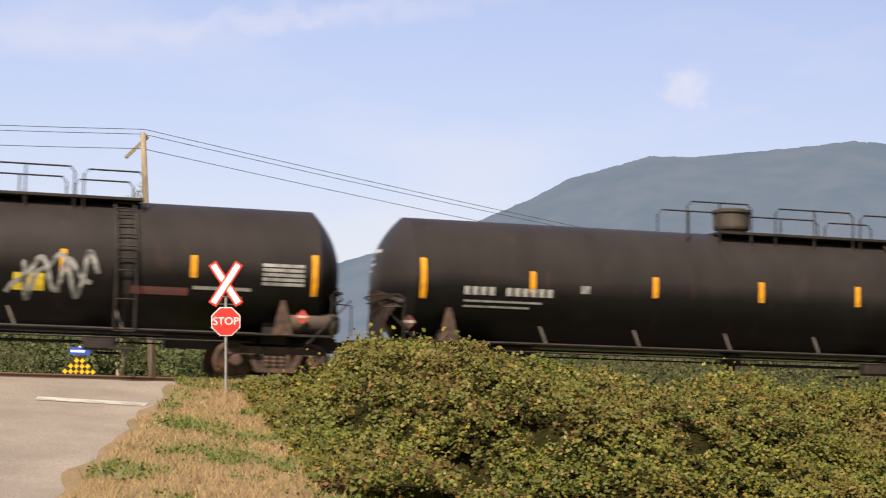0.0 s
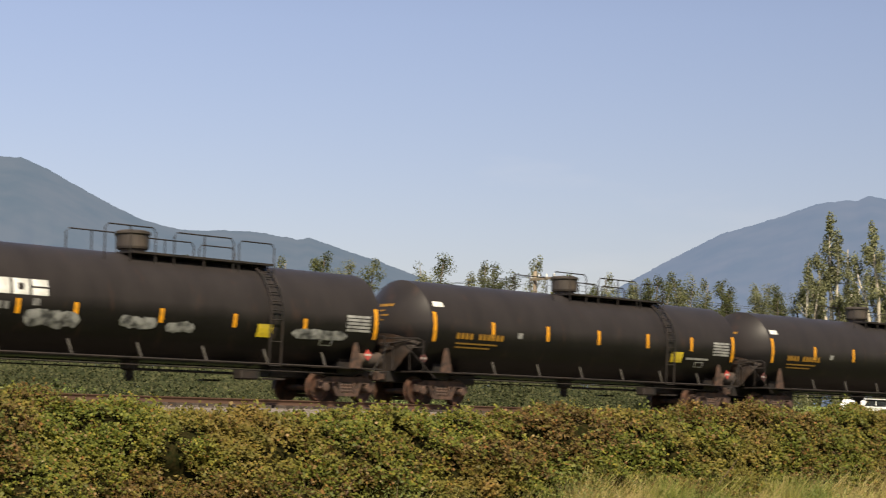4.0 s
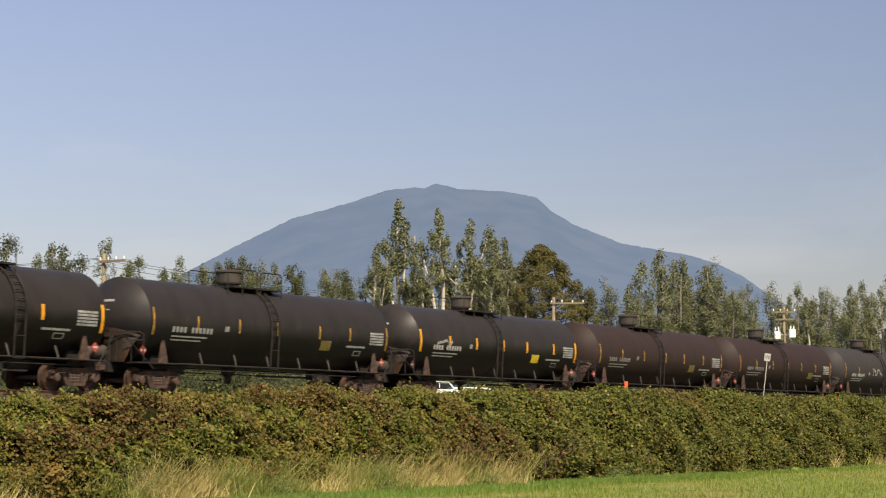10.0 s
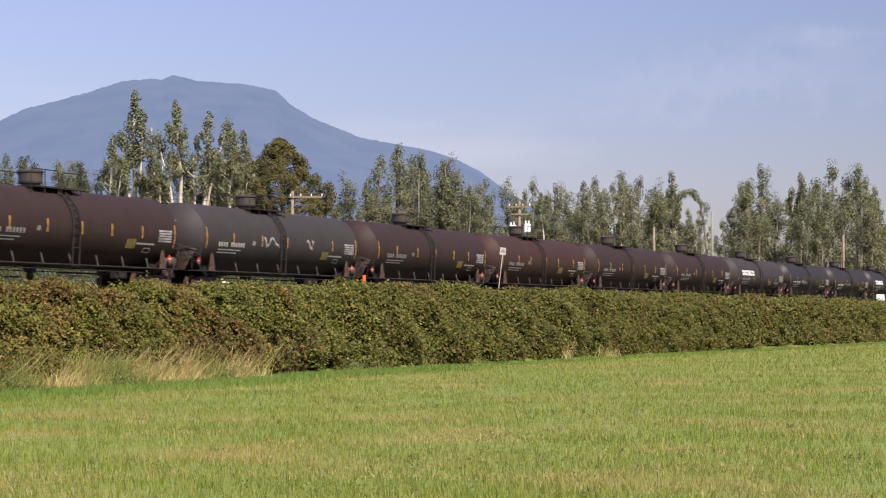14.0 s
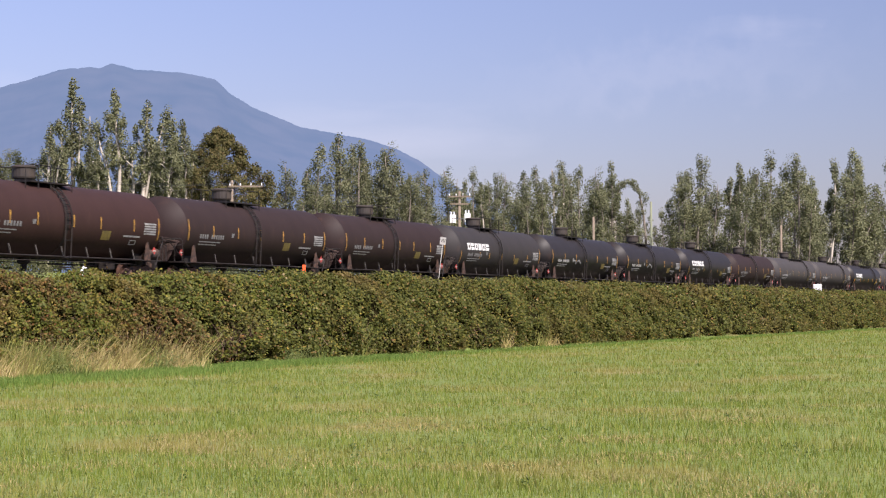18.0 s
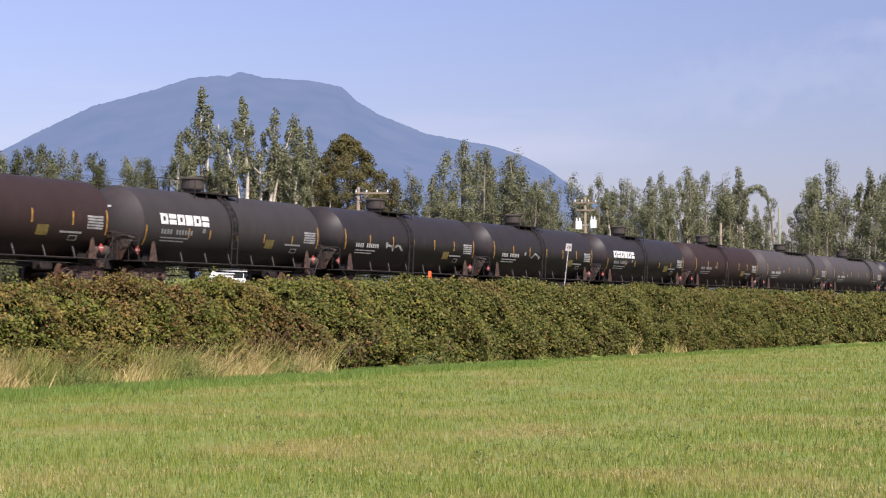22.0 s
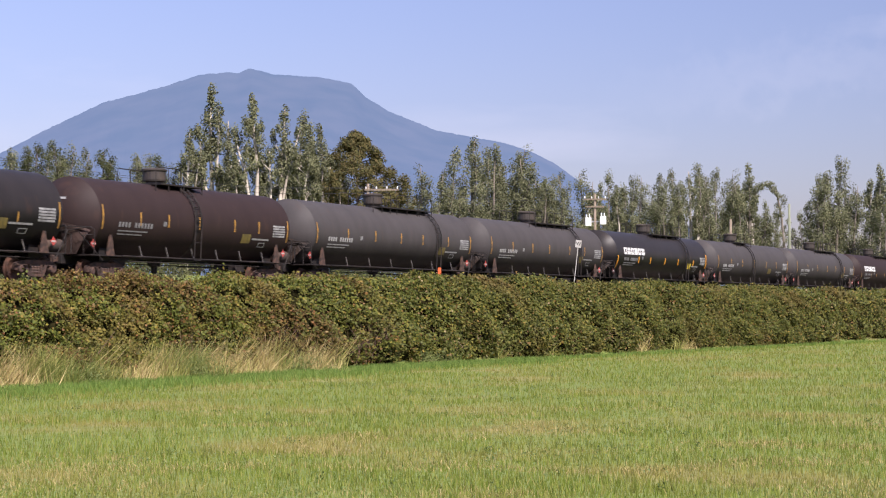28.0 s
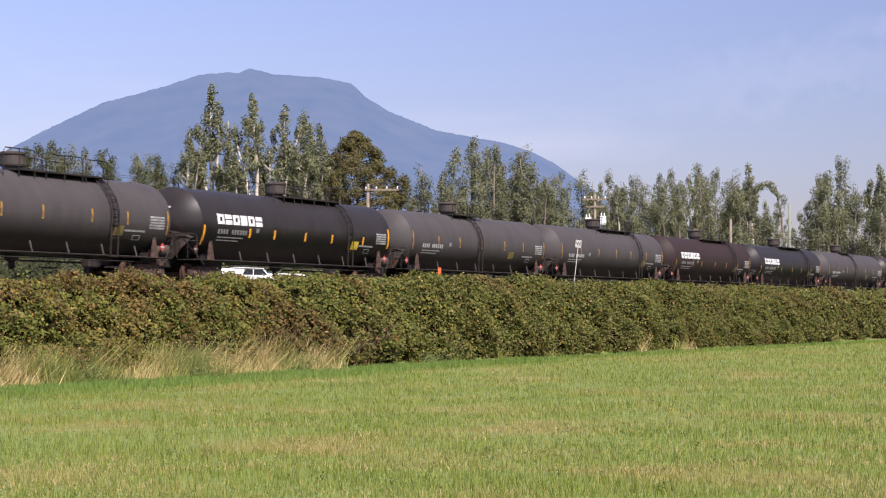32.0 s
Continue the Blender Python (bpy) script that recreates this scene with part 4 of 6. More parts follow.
# ---- trees ----
def tree_mesh(kind, h, seed):
    """Trunk and limbs in one bmesh, leaf quads in arrays; the base is at the origin."""
    rng = np.random.default_rng(seed)
    bm = B()
    r0 = 0.011 * h + 0.03
    pts, outs = [], []

    def clump(c, away, m, rad, tall):
        q = rng.normal(size=(m, 3))
        q *= (rng.uniform(0.02, 1, m) ** 0.42 / np.linalg.norm(q, axis=1))[:, None]
        pts.append(np.array(c) + q * np.array([rad, rad, tall]))
        outs.append(np.array(away) * 0.5 + q * 0.9 + np.array([0, 0, 0.3]))

    def at(stem, t):
        k = min(int(t * (len(stem) - 1)), len(stem) - 2)
        return stem[k].lerp(stem[k + 1], t * (len(stem) - 1) - k)

    def column(stem, t0, n, r, shape, m, rad, tall, gaps=0.0):
        """Leaf clumps on short rising twigs round a stem."""
        for i in range(n):
            t = t0 + (1 - t0) * (i + rng.uniform()) / n
            if noise.noise((t * 7, seed * 3.1, r * 5)) < gaps - 0.5:
                continue
            c, a = at(stem, t), rng.uniform(0, 2 * math.pi)
            reach = r * shape((t - t0) / (1 - t0)) * rng.uniform(0.25, 1.05)
            tip = c + Vector((math.cos(a) * reach, math.sin(a) * reach, reach * rng.uniform(0.5, 1.4)))
            tube(bm, [c, tip], 0.022, 4, 0.008)
            clump(tip, (math.cos(a), math.sin(a), 0.2), m, rad * rng.uniform(0.7, 1.3), tall * rng.uniform(0.7, 1.3))

    def stem_to(base, tip, bow):
        side = Vector((rng.normal(), rng.normal(), 0)) * bow
        return [base.lerp(tip, t) + side * math.sin(t * math.pi) + Vector((rng.normal(), rng.normal(), 0)) * 0.006 * h * (0 < t < 1) for t in (0, 0.2, 0.4, 0.6, 0.8, 1.0)]

    def flame(u):
        return 0.30 + 0.95 * math.sin(min(u * 1.15 + 0.16, 1.0) * math.pi) ** 0.8 if u < 0.9 else 0.22

    def spire(u):
        return (1 - u) ** 0.5 * (0.7 + 0.3 * min(1, u * 5)) + 0.10

    o = Vector((0, 0, 0))
    size = 0.0104 * h
    if kind == "poplar":
        # several pale stems rise close together, each with its own leafy flame
        count = int(rng.integers(2, 4))
        turn = rng.uniform(0, 2 * math.pi)
        for k in range(count):
            a = turn + k * 2.4
            fork = o if k == 0 else Vector((math.cos(a) * 0.012 * h, math.sin(a) * 0.012 * h, h * rng.uniform(0.06, 0.26)))
            reach, top = (h * 0.02, h * 0.97) if k == 0 else (h * rng.uniform(0.05, 0.13), h * rng.uniform(0.58, 0.92))
            stem = stem_to(fork, Vector((math.cos(a) * reach, math.sin(a) * reach, top)), 0.014 * h)
            tube(bm, stem, r0 * (1.15 if k == 0 else 0.72), 7, 0.03)
            column(stem, 0.60 if k == 0 else 0.52, 17 if k == 0 else 12, 0.046 * h, flame, 105, 0.024 * h, 0.046 * h, 0.16)
            # side limbs that climb steeply
            for q in range(3):
                t, b = rng.uniform(0.34, 0.80), rng.uniform(0, 2 * math.pi)
                c = at(stem, t)
                out, up = h * rng.uniform(0.035, 0.075), h * rng.uniform(0.08, 0.15)
                limb = stem_to(c, c + Vector((math.cos(b) * out, math.sin(b) * out, up)), 0.006 * h)
                tube(bm, limb, r0 * 0.3, 5, 0.015)
                column(limb, 0.5, 3, 0.022 * h, flame, 80, 0.019 * h, 0.040 * h, 0.0)
        for i in range(16):
            b, r = rng.uniform(0, 2 * math.pi), h * rng.uniform(0.02, 0.10)
            clump((math.cos(b) * r, math.sin(b) * r, h * rng.uniform(0.04, 0.28)), (math.cos(b), math.sin(b), 0.2), 70, h * 0.034, h * 0.050)
    elif kind == "bent":
        arc = [Vector((0, 0, 0)), Vector((0.01 * h, 0, 0.35 * h)), Vector((0.0, 0, 0.70 * h)), Vector((-0.03 * h, 0, 0.92 * h)), Vector((-0.11 * h, 0, 1.0 * h)), Vector((-0.20 * h, 0, 0.96 * h)), Vector((-0.25 * h, 0, 0.84 * h))]
        tube(bm, arc, r0, 7, 0.03)
        column(arc, 0.18, 54, 0.07 * h, lambda u: 1.0 - 0.72 * u, 80, 0.032 * h, 0.036 * h, 0.12)
    elif kind in ("row", "dark"):
        dark = kind == "dark"
        for k in range(int(rng.integers(2, 5)) if dark else int(rng.integers(4, 7))):
            a = rng.uniform(0, 2 * math.pi)
            reach, top = (0, 1.0) if k == 0 else (h * rng.uniform(0.08, 0.24), rng.uniform(0.52, 0.94))
            fork = Vector((math.cos(a) * reach * 0.3, math.sin(a) * reach * 0.3, h * rng.uniform(0.04, 0.16) * (k > 0)))
            limb = stem_to(fork, Vector((math.cos(a) * reach, math.sin(a) * reach, h * top)), 0.015 * h)
            tube(bm, limb, r0 * (1.0 if k == 0 else 0.6), 6, 0.02)
            column(limb, 0.08, 44 if dark else 32, h * (0.125 if dark else 0.108), spire, 90 if dark else 105, (0.038 if dark else 0.031) * h, (0.050 if dark else 0.062) * h, 0.0 if dark else 0.14)
        tube(bm, [o, Vector((0, 0, 0.1 * h))], r0 * 1.2, 7, r0)
    else:
        tube(bm, [o, Vector((0, 0, h * 0.5)), Vector((0, 0, h * 0.95))], r0 * 1.3, 7, 0.03)
        for i in range(400):
            t = 0.14 + 0.85 * (i + rng.uniform()) / 400
            a = rng.uniform(0, 2 * math.pi)
            wide = min(0.84 * (1 - t) ** 0.78, 0.46) * (0.86 + 0.35 * noise.noise((math.cos(a) * 1.6, math.sin(a) * 1.6, t * 7)))
            reach = h * wide * rng.uniform(0.62, 1.0)
            c = Vector((0, 0, max(h * t - reach * 0.25, 0.05 * h)))
            tip = Vector((math.cos(a) * reach, math.sin(a) * reach, h * t))
            tube(bm, [c, tip], r0 * 0.25 * (1 - 0.6 * t), 4, 0.012)
            clump(tip, (math.cos(a), math.sin(a), 0.45), 135, h * 0.042, h * 0.036)
        size = 0.0115 * h
    v, f = leaves(np.concatenate(pts), size, 0.5, 0.8, rng, 0.75, out=np.concatenate(outs))
    return bm, v, f


TREE_LABEL = {
    "poplar": "tall thin poplar with pale limbs and sparse leaves",
    "row": "slender green poplar in the row behind the railway",
    "bent": "thin poplar whose broken crown bends over",
    "round": "broad olive-green deciduous tree with browning crown",
    "dark": "small dark green tree behind the railway",
}
LEAF = {"poplar": M_POPLAR, "bent": M_POPLAR, "row": M_POPLAR, "round": M_MAPLE, "dark": M_FIR}
WOOD = {"poplar": M_BARK, "bent": M_GREY_BARK, "row": M_GREY_BARK, "round": M_DARK_BARK, "dark": M_DARK_BARK}
protos = {}


def tree(kind, az, el, d, variant, wide=1.0):
    """A tree whose top stands at that azimuth and elevation, d metres from the camera."""
    d = beyond_track(az, d)
    p = polar(az, d)
    base = gz(p.x, p.y)
    h = math.tan(radians(el)) * d + 2.25 - base
    key = (kind, variant)
    if key not in protos:
        bm, v, f = tree_mesh(kind, 10.0, sum(map(ord, kind)) + variant * 13)
        protos[key] = (finish("trunk", bm, WOOD[kind], True), arrays_mesh("crown", v, f, LEAF[kind]))
    tr = thing({"poplar": "poplar_tree", "bent": "poplar_tree", "row": "poplar_tree", "round": "broad_tree", "dark": "small_tree"}[kind], TREE_LABEL[kind], "tree",
               Matrix.LocRotScale((p.x, p.y, base - 0.1), Euler((0.05 * math.sin(az * 7.1), 0.05 * math.sin(az * 11.3), 0.0 if kind == "bent" else variant * 1.3 + az)), Vector((h / 10 * wide * (0.92 + 0.05 * (variant % 4)),) * 2 + (h / 10,))), group="trees behind the railway")
    part("trunk", protos[key][0], None, tr)
    part("crown", protos[key][1], None, tr)


k = 0
for az, el in ((-28.5, 5.0), (-26.8, 5.4), (-25.2, 5.0), (-23.5, 5.35), (-22.6, 5.55), (-21.9, 5.35), (-20.9, 5.3), (-19.5, 5.3), (-19.0, 5.55), (-17.7, 5.35), (-17.2, 5.3), (-16.2, 5.5), (-15.0, 5.0), (-13.8, 4.98), (-12.7, 4.8), (-12.1, 4.85), (-11.6, 5.0), (-11.1, 5.0), (-10.4, 4.8), (-9.5, 4.7), (-8.6, 4.7), (-13.2, 4.8), (-12.4, 4.95), (-10.8, 4.8), (-9.95, 4.6), (-9.1, 4.7), (-8.2, 4.6)):
    tree("dark" if k % 2 == 0 else "row", az, el, 150 + 9 * (k % 4), k % 5, 1.25 if k % 2 == 0 else 1.2)
    k += 1
for az, el in ((-7.81, 5.60), (-6.97, 6.96), (-6.62, 5.99), (-5.76, 6.70), (-5.18, 6.37), (-4.54, 6.15), (-4.22, 5.80), (-3.61, 5.77), (-7.45, 4.9), (-6.3, 5.0), (-5.5, 5.1), (-4.85, 4.9), (-3.95, 4.8), (-3.2, 4.7)):
    tree("poplar", az, el, 165 + 5 * (k % 3), k % 6, 1.15)
    k += 1
tree("round", -2.51, 5.50, 172, 1)
# lower trees fill in behind the tall poplars
for az, el in ((-7.7, 4.5), (-6.7, 4.5), (-5.6, 4.5), (-4.7, 4.7), (-3.9, 4.6), (-3.1, 4.4)):
    tree("row", az, el, 182 + 4 * (k % 3), k % 5, 1.15)
    k += 1
# the dense group and the long row beyond the pole with the transformers
for az, el in ((-0.8, 4.45), (-0.2, 4.2), (0.69, 5.28), (1.28, 4.95), (1.69, 5.0), (2.32, 5.0), (2.61, 4.75), (3.11, 4.05), (3.46, 4.05), (3.76, 4.2), (4.05, 4.3)):
    tree("row", az, el, 185 + 6 * (k % 3), k % 5, 1.25)
    k += 1
for az, el in ((4.77, 3.95), (4.97, 4.25), (5.46, 3.95), (5.76, 4.12), (6.1, 4.15), (6.64, 4.12), (7.15, 4.3), (7.53, 4.43), (7.9, 4.47), (8.37, 4.3), (8.87, 4.25), (9.13, 4.37), (9.47, 4.12), (10.92, 3.0), (11.5, 4.1), (11.88, 4.6), (12.5, 3.85), (12.98, 4.45), (13.5, 4.1), (14.16, 4.6), (14.82, 4.55), (15.2, 4.2), (15.65, 4.55), (16.2, 4.62), (16.8, 4.5), (17.6, 4.45), (18.3, 4.4)):
    tree("poplar" if k % 5 == 0 else "row", az, el - 0.04, 205 + 7 * (k % 4), k % 6, 1.15)
    k += 1
tree("bent", 10.42, 3.92, 204, 0)
# a second rank closes the gaps behind
for az, el in ((0.3, 4.0), (1.0, 4.3), (2.0, 4.5), (2.9, 3.8), (5.2, 3.5), (6.3, 3.6), (7.3, 3.9), (8.1, 3.9), (9.0, 3.8), (9.75, 3.3), (12.2, 3.7), (13.3, 3.7), (14.5, 3.9), (15.4, 3.8), (16.5, 3.9), (18.0, 3.7)):
    tree("row", az, el, 232 + 6 * (k % 3), k % 5)
    k += 1
tree("row", -58.2, 7.2, 80, 2)
tree("dark", -60.5, 6.0, 84, 3)


# ---- undergrowth beyond the track ----
us = np.concatenate([RNG.uniform(-25, 190, 520), RNG.uniform(0, 75, 420)])
uo = np.concatenate([RNG.uniform(8, 36, 520), RNG.uniform(12, 48, 420)])
cl = []
for s, o in zip(us, uo):
    p = on_track(s, o)
    if -8.2 < math.degrees(math.atan2(p.x, p.y)) < -4.2 and o > 8:
        continue
    if -ROAD_W - 3 < float(road_side(p.x, p.y)) < 3:
        continue
    hh = RNG.uniform(0.5, 2.1) * (0.5 + 0.7 * abs(noise.noise((s * 0.09, o * 0.09, 2)) * 2))
    m = 420
    q = RNG.normal(size=(m, 3)) * np.array([0.9, 0.9, 0.34 * hh]) + np.array([p.x, p.y, gz(p.x, p.y) + hh * 0.55])
    cl.append(q)
v, f = leaves(np.concatenate(cl), 0.125, 0.5, 0.7, out=OUT)
tagged(new("undergrowth", arrays_mesh("undergrowth", v, f, M_UNDER)), "light green scrub and weeds beyond the railway", "undergrowth", kind="stuff")


# shrubs among the feet of the trees
cl = []
for az in np.arange(-30, 20, 0.28):
    d = (158 if az < -8 else 176 if az < 4.5 else 206) + RNG.normal() * 9
    a2 = az + RNG.normal() * 0.15
    p = polar(a2, beyond_track(a2, d, 12))
    hh = RNG.uniform(1.6, 4.6) * (0.6 if az < -8 else 1.0)
    m = 150
    q = RNG.normal(size=(m, 3)) * np.array([1.15, 1.15, 0.30 * hh]) + np.array([p.x, p.y, gz(p.x, p.y) + hh * 0.5])
    cl.append(q)
for az in np.concatenate([np.arange(-66, -55, 0.22), np.arange(-55, -30, 0.5)]):
    p = polar(az + RNG.normal() * 0.2, 94 + RNG.normal() * 6)
    hh = (2.8 if az < -55.5 else 1.3 if az < -50 else 2.2) * RNG.uniform(0.7, 1.3)
    q = RNG.normal(size=(640, 3)) * np.array([0.8, 0.8, 0.28 * hh]) + np.array([p.x, p.y, gz(p.x, p.y) + hh * 0.5])
    cl.append(q)
v, f = leaves(np.concatenate(cl), 0.20, 0.5, 0.7, out=OUT)
tagged(new("tree_row_shrubs", arrays_mesh("tree_row_shrubs", v, f, M_SHRUB)), "green shrubs filling the feet of the tree row", "shrubs", kind="stuff")


# ---- poles, wires, signs ----
def utility_pole(az, d, el, arm_dir, tilt=(0, 0), green=False, arm=2.4, boxes=False, droop=0):
    d = beyond_track(az, d, 9)
    p = polar(az, d)
    base = gz(p.x, p.y)
    h = math.tan(radians(el)) * d + 2.25 - base
    label = "green-tinted wooden utility pole" if green else "weathered wooden utility pole with crossarm and wires"
    ob = thing("utility_pole", label + (" carrying pale transformer cans" if boxes else ""), "utility pole", pose(p.x, p.y, base, tilt[0], tilt[1], arm_dir), group="utility poles")
    m = M_POLE_GREEN if green else M_POLE
    part("pole", tube(B(), [(0, 0, -0.3), (0, 0, h * 0.5), (0, 0, h)], 0.17, 10, 0.11), m, ob, smooth=True)
    if arm:
        x0, x1 = (-0.25, arm) if not boxes else (-arm / 2, arm / 2)
        part("crossarm", box(B(), x0, x1, -0.19, -0.09, -0.065, 0.065), m, ob, "", pose(0, 0, h - (0.3 if droop else 0.48), 0, droop, 0))
        if not droop:
            part("brace", tube(B(), [(0, -0.12, h - 1.25), (x1 * 0.4, -0.12, h - 0.5)], 0.02, 5), M_GALV, ob)
        for i in range(0 if droop else 4):
            x = x0 + 0.1 + (x1 - x0 - 0.2) * i / 3
            part("insulator", lathe(B(), [(h - 0.42, 0.03), (h - 0.36, 0.055), (h - 0.30, 0.045), (h - 0.24, 0.05), (h - 0.22, 0.02)], "z", 8, (x, -0.14, 0)), M_SIGN_WHITE, ob)
    if boxes:
        for x, dz in ((-0.62, 0.0), (0.68, 0.12)):
            can = part("transformer_can", box(B(), x - 0.27, x + 0.27, -0.48, -0.08, h - 2.85 + dz, h - 2.1 + dz, 0.04), M_SIGN_WHITE, ob, "pale square transformer case")
            for bx in (-0.14, 0.12):
                part("bushing", lathe(B(), [(h - 2.1 + dz, 0.05), (h - 1.95 + dz, 0.06), (h - 1.8 + dz, 0.03)], "z", 8, (x + bx, -0.28, 0)), M_SIGN_WHITE, can)
        part("bracket", box(B(), -0.8, 0.7, -0.1, 0.0, h - 2.5, h - 2.38), M_GALV, ob)
        part("lower_crossarm", box(B(), -0.8, 0.8, -0.19, -0.09, h - 1.2, h - 1.08), m, ob)
    return Vector((p.x, p.y, base)) + pose(0, 0, 0, tilt[0], tilt[1], arm_dir).to_3x3() @ Vector((0, 0, h))


top_a = utility_pole(-57.15, 72.0, 8.86, -122.7, tilt=(0, 4.2), arm=0.95, droop=42)
top_b = utility_pole(-16.0, 106.8, 5.15, -30, arm=1.8)
top_g = utility_pole(-33.0, 150.0, 4.3, -30, arm=1.8)
top_c = utility_pole(-2.3, 145.0, 3.92, -4, arm=2.4)
top_d = utility_pole(4.65, 165.0, 3.60, 0, arm=2.0, boxes=True)
top_e = utility_pole(10.5, 185.0, 3.25, 0, green=True, arm=0)
top_f = utility_pole(8.75, 190.0, 2.8, 0, arm=0)
utility_pole(14.4, 200.0, 2.5, 0, arm=0)


def wire(p, q, sag, r=0.012):
    bm = B()
    pts = [p.lerp(q, t / 14) - Vector((0, 0, sag * 4 * (t / 14) * (1 - t / 14))) for t in range(15)]
    tube(bm, pts, r, 4, cap=False)
    tagged(new("overhead_wire", finish("overhead_wire", bm, M_WIRE)), "thin dark overhead wire between poles", "wire", group="overhead wires")


left_far = polar(-95, 78, top_a.z)
for off, dz in ((Vector((0.1, 0, 0)), 0.12), (Vector((-0.3, 0.2, 0)), 0.0), (Vector((0, 0, 0)), -0.62)):
    wire(left_far + off + Vector((0, 0, dz)), top_a + off + Vector((0, 0, dz)), 0.7)
    wire(top_a + off + Vector((0, 0, dz)), top_g + off + Vector((0, 0, dz)), 0.5)
    wire(top_g + off + Vector((0, 0, dz)), top_b + off + Vector((0, 0, dz * 0.6 - 0.3)), 0.9)
    wire(top_b + off + Vector((0, 0, dz * 0.6 - 0.3)), top_c + off + Vector((0, 0, dz * 0.6 - 0.3)), 0.9)
wire(top_c + Vector((1.8, 0, -0.3)), top_d + Vector((0.5, 0, -0.3)), 0.6)


def text_mesh(name, body, size, mat, extrude=0.002):
    cu = bpy.data.curves.new(name, "FONT")
    cu.body, cu.size, cu.align_x, cu.align_y, cu.extrude = body, size, "CENTER", "CENTER", extrude
    tmp = bpy.data.objects.new(name, cu)
    scene.collection.objects.link(tmp)
    me = bpy.data.meshes.new_from_object(tmp.evaluated_get(bpy.context.evaluated_depsgraph_get()))
    bpy.data.objects.remove(tmp)
    me.name = name
    me.materials.clear()
    me.materials.append(mat)
    return me


def octagon(r, y0, y1):
    bm = B()
    return prism(bm, [(r * math.cos(math.pi / 8 + k * math.pi / 4), r * math.sin(math.pi / 8 + k * math.pi / 4)) for k in range(8)], y0, y1)


def facing(p):
    """Turn about z by which a thing's -y side faces the camera."""
    return math.degrees(math.atan2(p.y, p.x)) - 90


def stop_sign(az, d, el_face, crossbuck=True):
    p = polar(az, d)
    base = gz(p.x, p.y)
    zf = math.tan(radians(el_face)) * d + 2.25 - base - (0.06 if crossbuck else 0)
    ob = thing("stop_sign", "red octagonal stop sign" + (" below a railway crossbuck on a steel post" if crossbuck else " on a steel post beyond the tracks"), "traffic sign", pose(p.x, p.y, base, 0, -2.0, facing(p)))
    part("post", tube(B(), [(0, 0.03, -0.2), (0, 0.03, zf + (0.5 if crossbuck else 0.28))], 0.03, 8), M_GALV, ob)
    part("rim", octagon(0.325, -0.005, 0.0), M_SIGN_WHITE, ob, "white rim", pose(0, -0.004, zf))
    part("plate", octagon(0.305, -0.006, 0.0), M_RED, ob, "red octagonal plate", pose(0, -0.011, zf))
    part("lettering", text_mesh("stop_lettering", "STOP", 0.225, M_SIGN_WHITE), None, ob, "white letters STOP", pose(0, -0.02, zf, 90, 0, 0))
    if crossbuck:
        zc = zf + 0.79
        for i, rz in enumerate((57, -57)):
            for w, l, mat, dy, nm in ((0.095, 0.52, M_RED, 0.0, "blade_border"), (0.058, 0.48, M_SIGN_WHITE, -0.006, "blade")):
                part(nm, box(B(), -l, l, -0.004, 0.0, -w, w), mat, ob, "white crossbuck blade" if nm == "blade" else "red edge", pose(0, -0.02 - 0.014 * i + dy, zc, 0, rz, 0))
    return ob


stop_sign(-54.95, 39.4, 3.30)


def warning_board(az, d):
    p = polar(az, d)
    base = gz(p.x, p.y)
    ob = thing("warning_board", "yellow and black checkerboard sign under a blue street sign", "traffic sign", pose(p.x, p.y, base, 0, 0, facing(p)))
    zc = math.tan(radians(1.33)) * d + 2.25 - base
    part("post", box(B(), -0.05, 0.05, 0.02, 0.1, -0.2, zc + 1.35), M_SIGN_WHITE, ob)
    part("board", prism(B(), [(0, 0.98), (-0.98, 0), (0, -0.98), (0.98, 0)], -0.012, 0), M_SIGN_YELLOW, ob, "yellow diamond board", pose(0, 0, zc))
    side = 0.98 * math.sqrt(2) / 9
    sq = finish("check", prism(B(), [(0, side / math.sqrt(2)), (-side / math.sqrt(2), 0), (0, -side / math.sqrt(2)), (side / math.sqrt(2), 0)], -0.006, 0), M_BLACK)
    for i in range(9):
        for j in range(9):
            if (i + j) % 2 == 0:
                u, w = (i - 4) * side, (j - 4) * side
                part("check", sq, None, ob, "", pose((u - w) / math.sqrt(2), -0.014, zc + (u + w) / math.sqrt(2)))
    part("street_plate", box(B(), -0.40, 0.40, -0.02, 0.0, zc + 0.99, zc + 1.29), M_BLUE, ob, "blue street plate")
    part("lettering", box(B(), -0.36, 0.2, -0.026, -0.02, zc + 1.09, zc + 1.18), M_SIGN_WHITE, ob, "white unreadable lettering")


warning_board(-59.36, 76.0)


M_POST = material("grey_white_post", (0.5, 0.49, 0.46), 0.6, second=(0.32, 0.3, 0.27), scale=3)


def whistle_post():
    p = on_track(94.7, -4.3)
    base = gz(p.x, p.y)
    h = 6.1 - base
    ob = thing("whistle_post", "leaning white post with a square W sign beside the track", "railway sign", pose(p.x, p.y, base, 0, 6.5, facing(p)))
    part("post", box(B(), -0.02, 0.02, -0.02, 0.02, -0.2, h), M_POST, ob)
    part("plate", box(B(), -0.16, 0.16, -0.04, -0.027, h - 0.36, h + 0.04), M_POST, ob, "white square plate")
    part("letter", text_mesh("w_letter", "W", 0.27, M_BLACK), None, ob, "black letter W", pose(0, -0.045, h - 0.16, 90, 0, 0))


whistle_post()


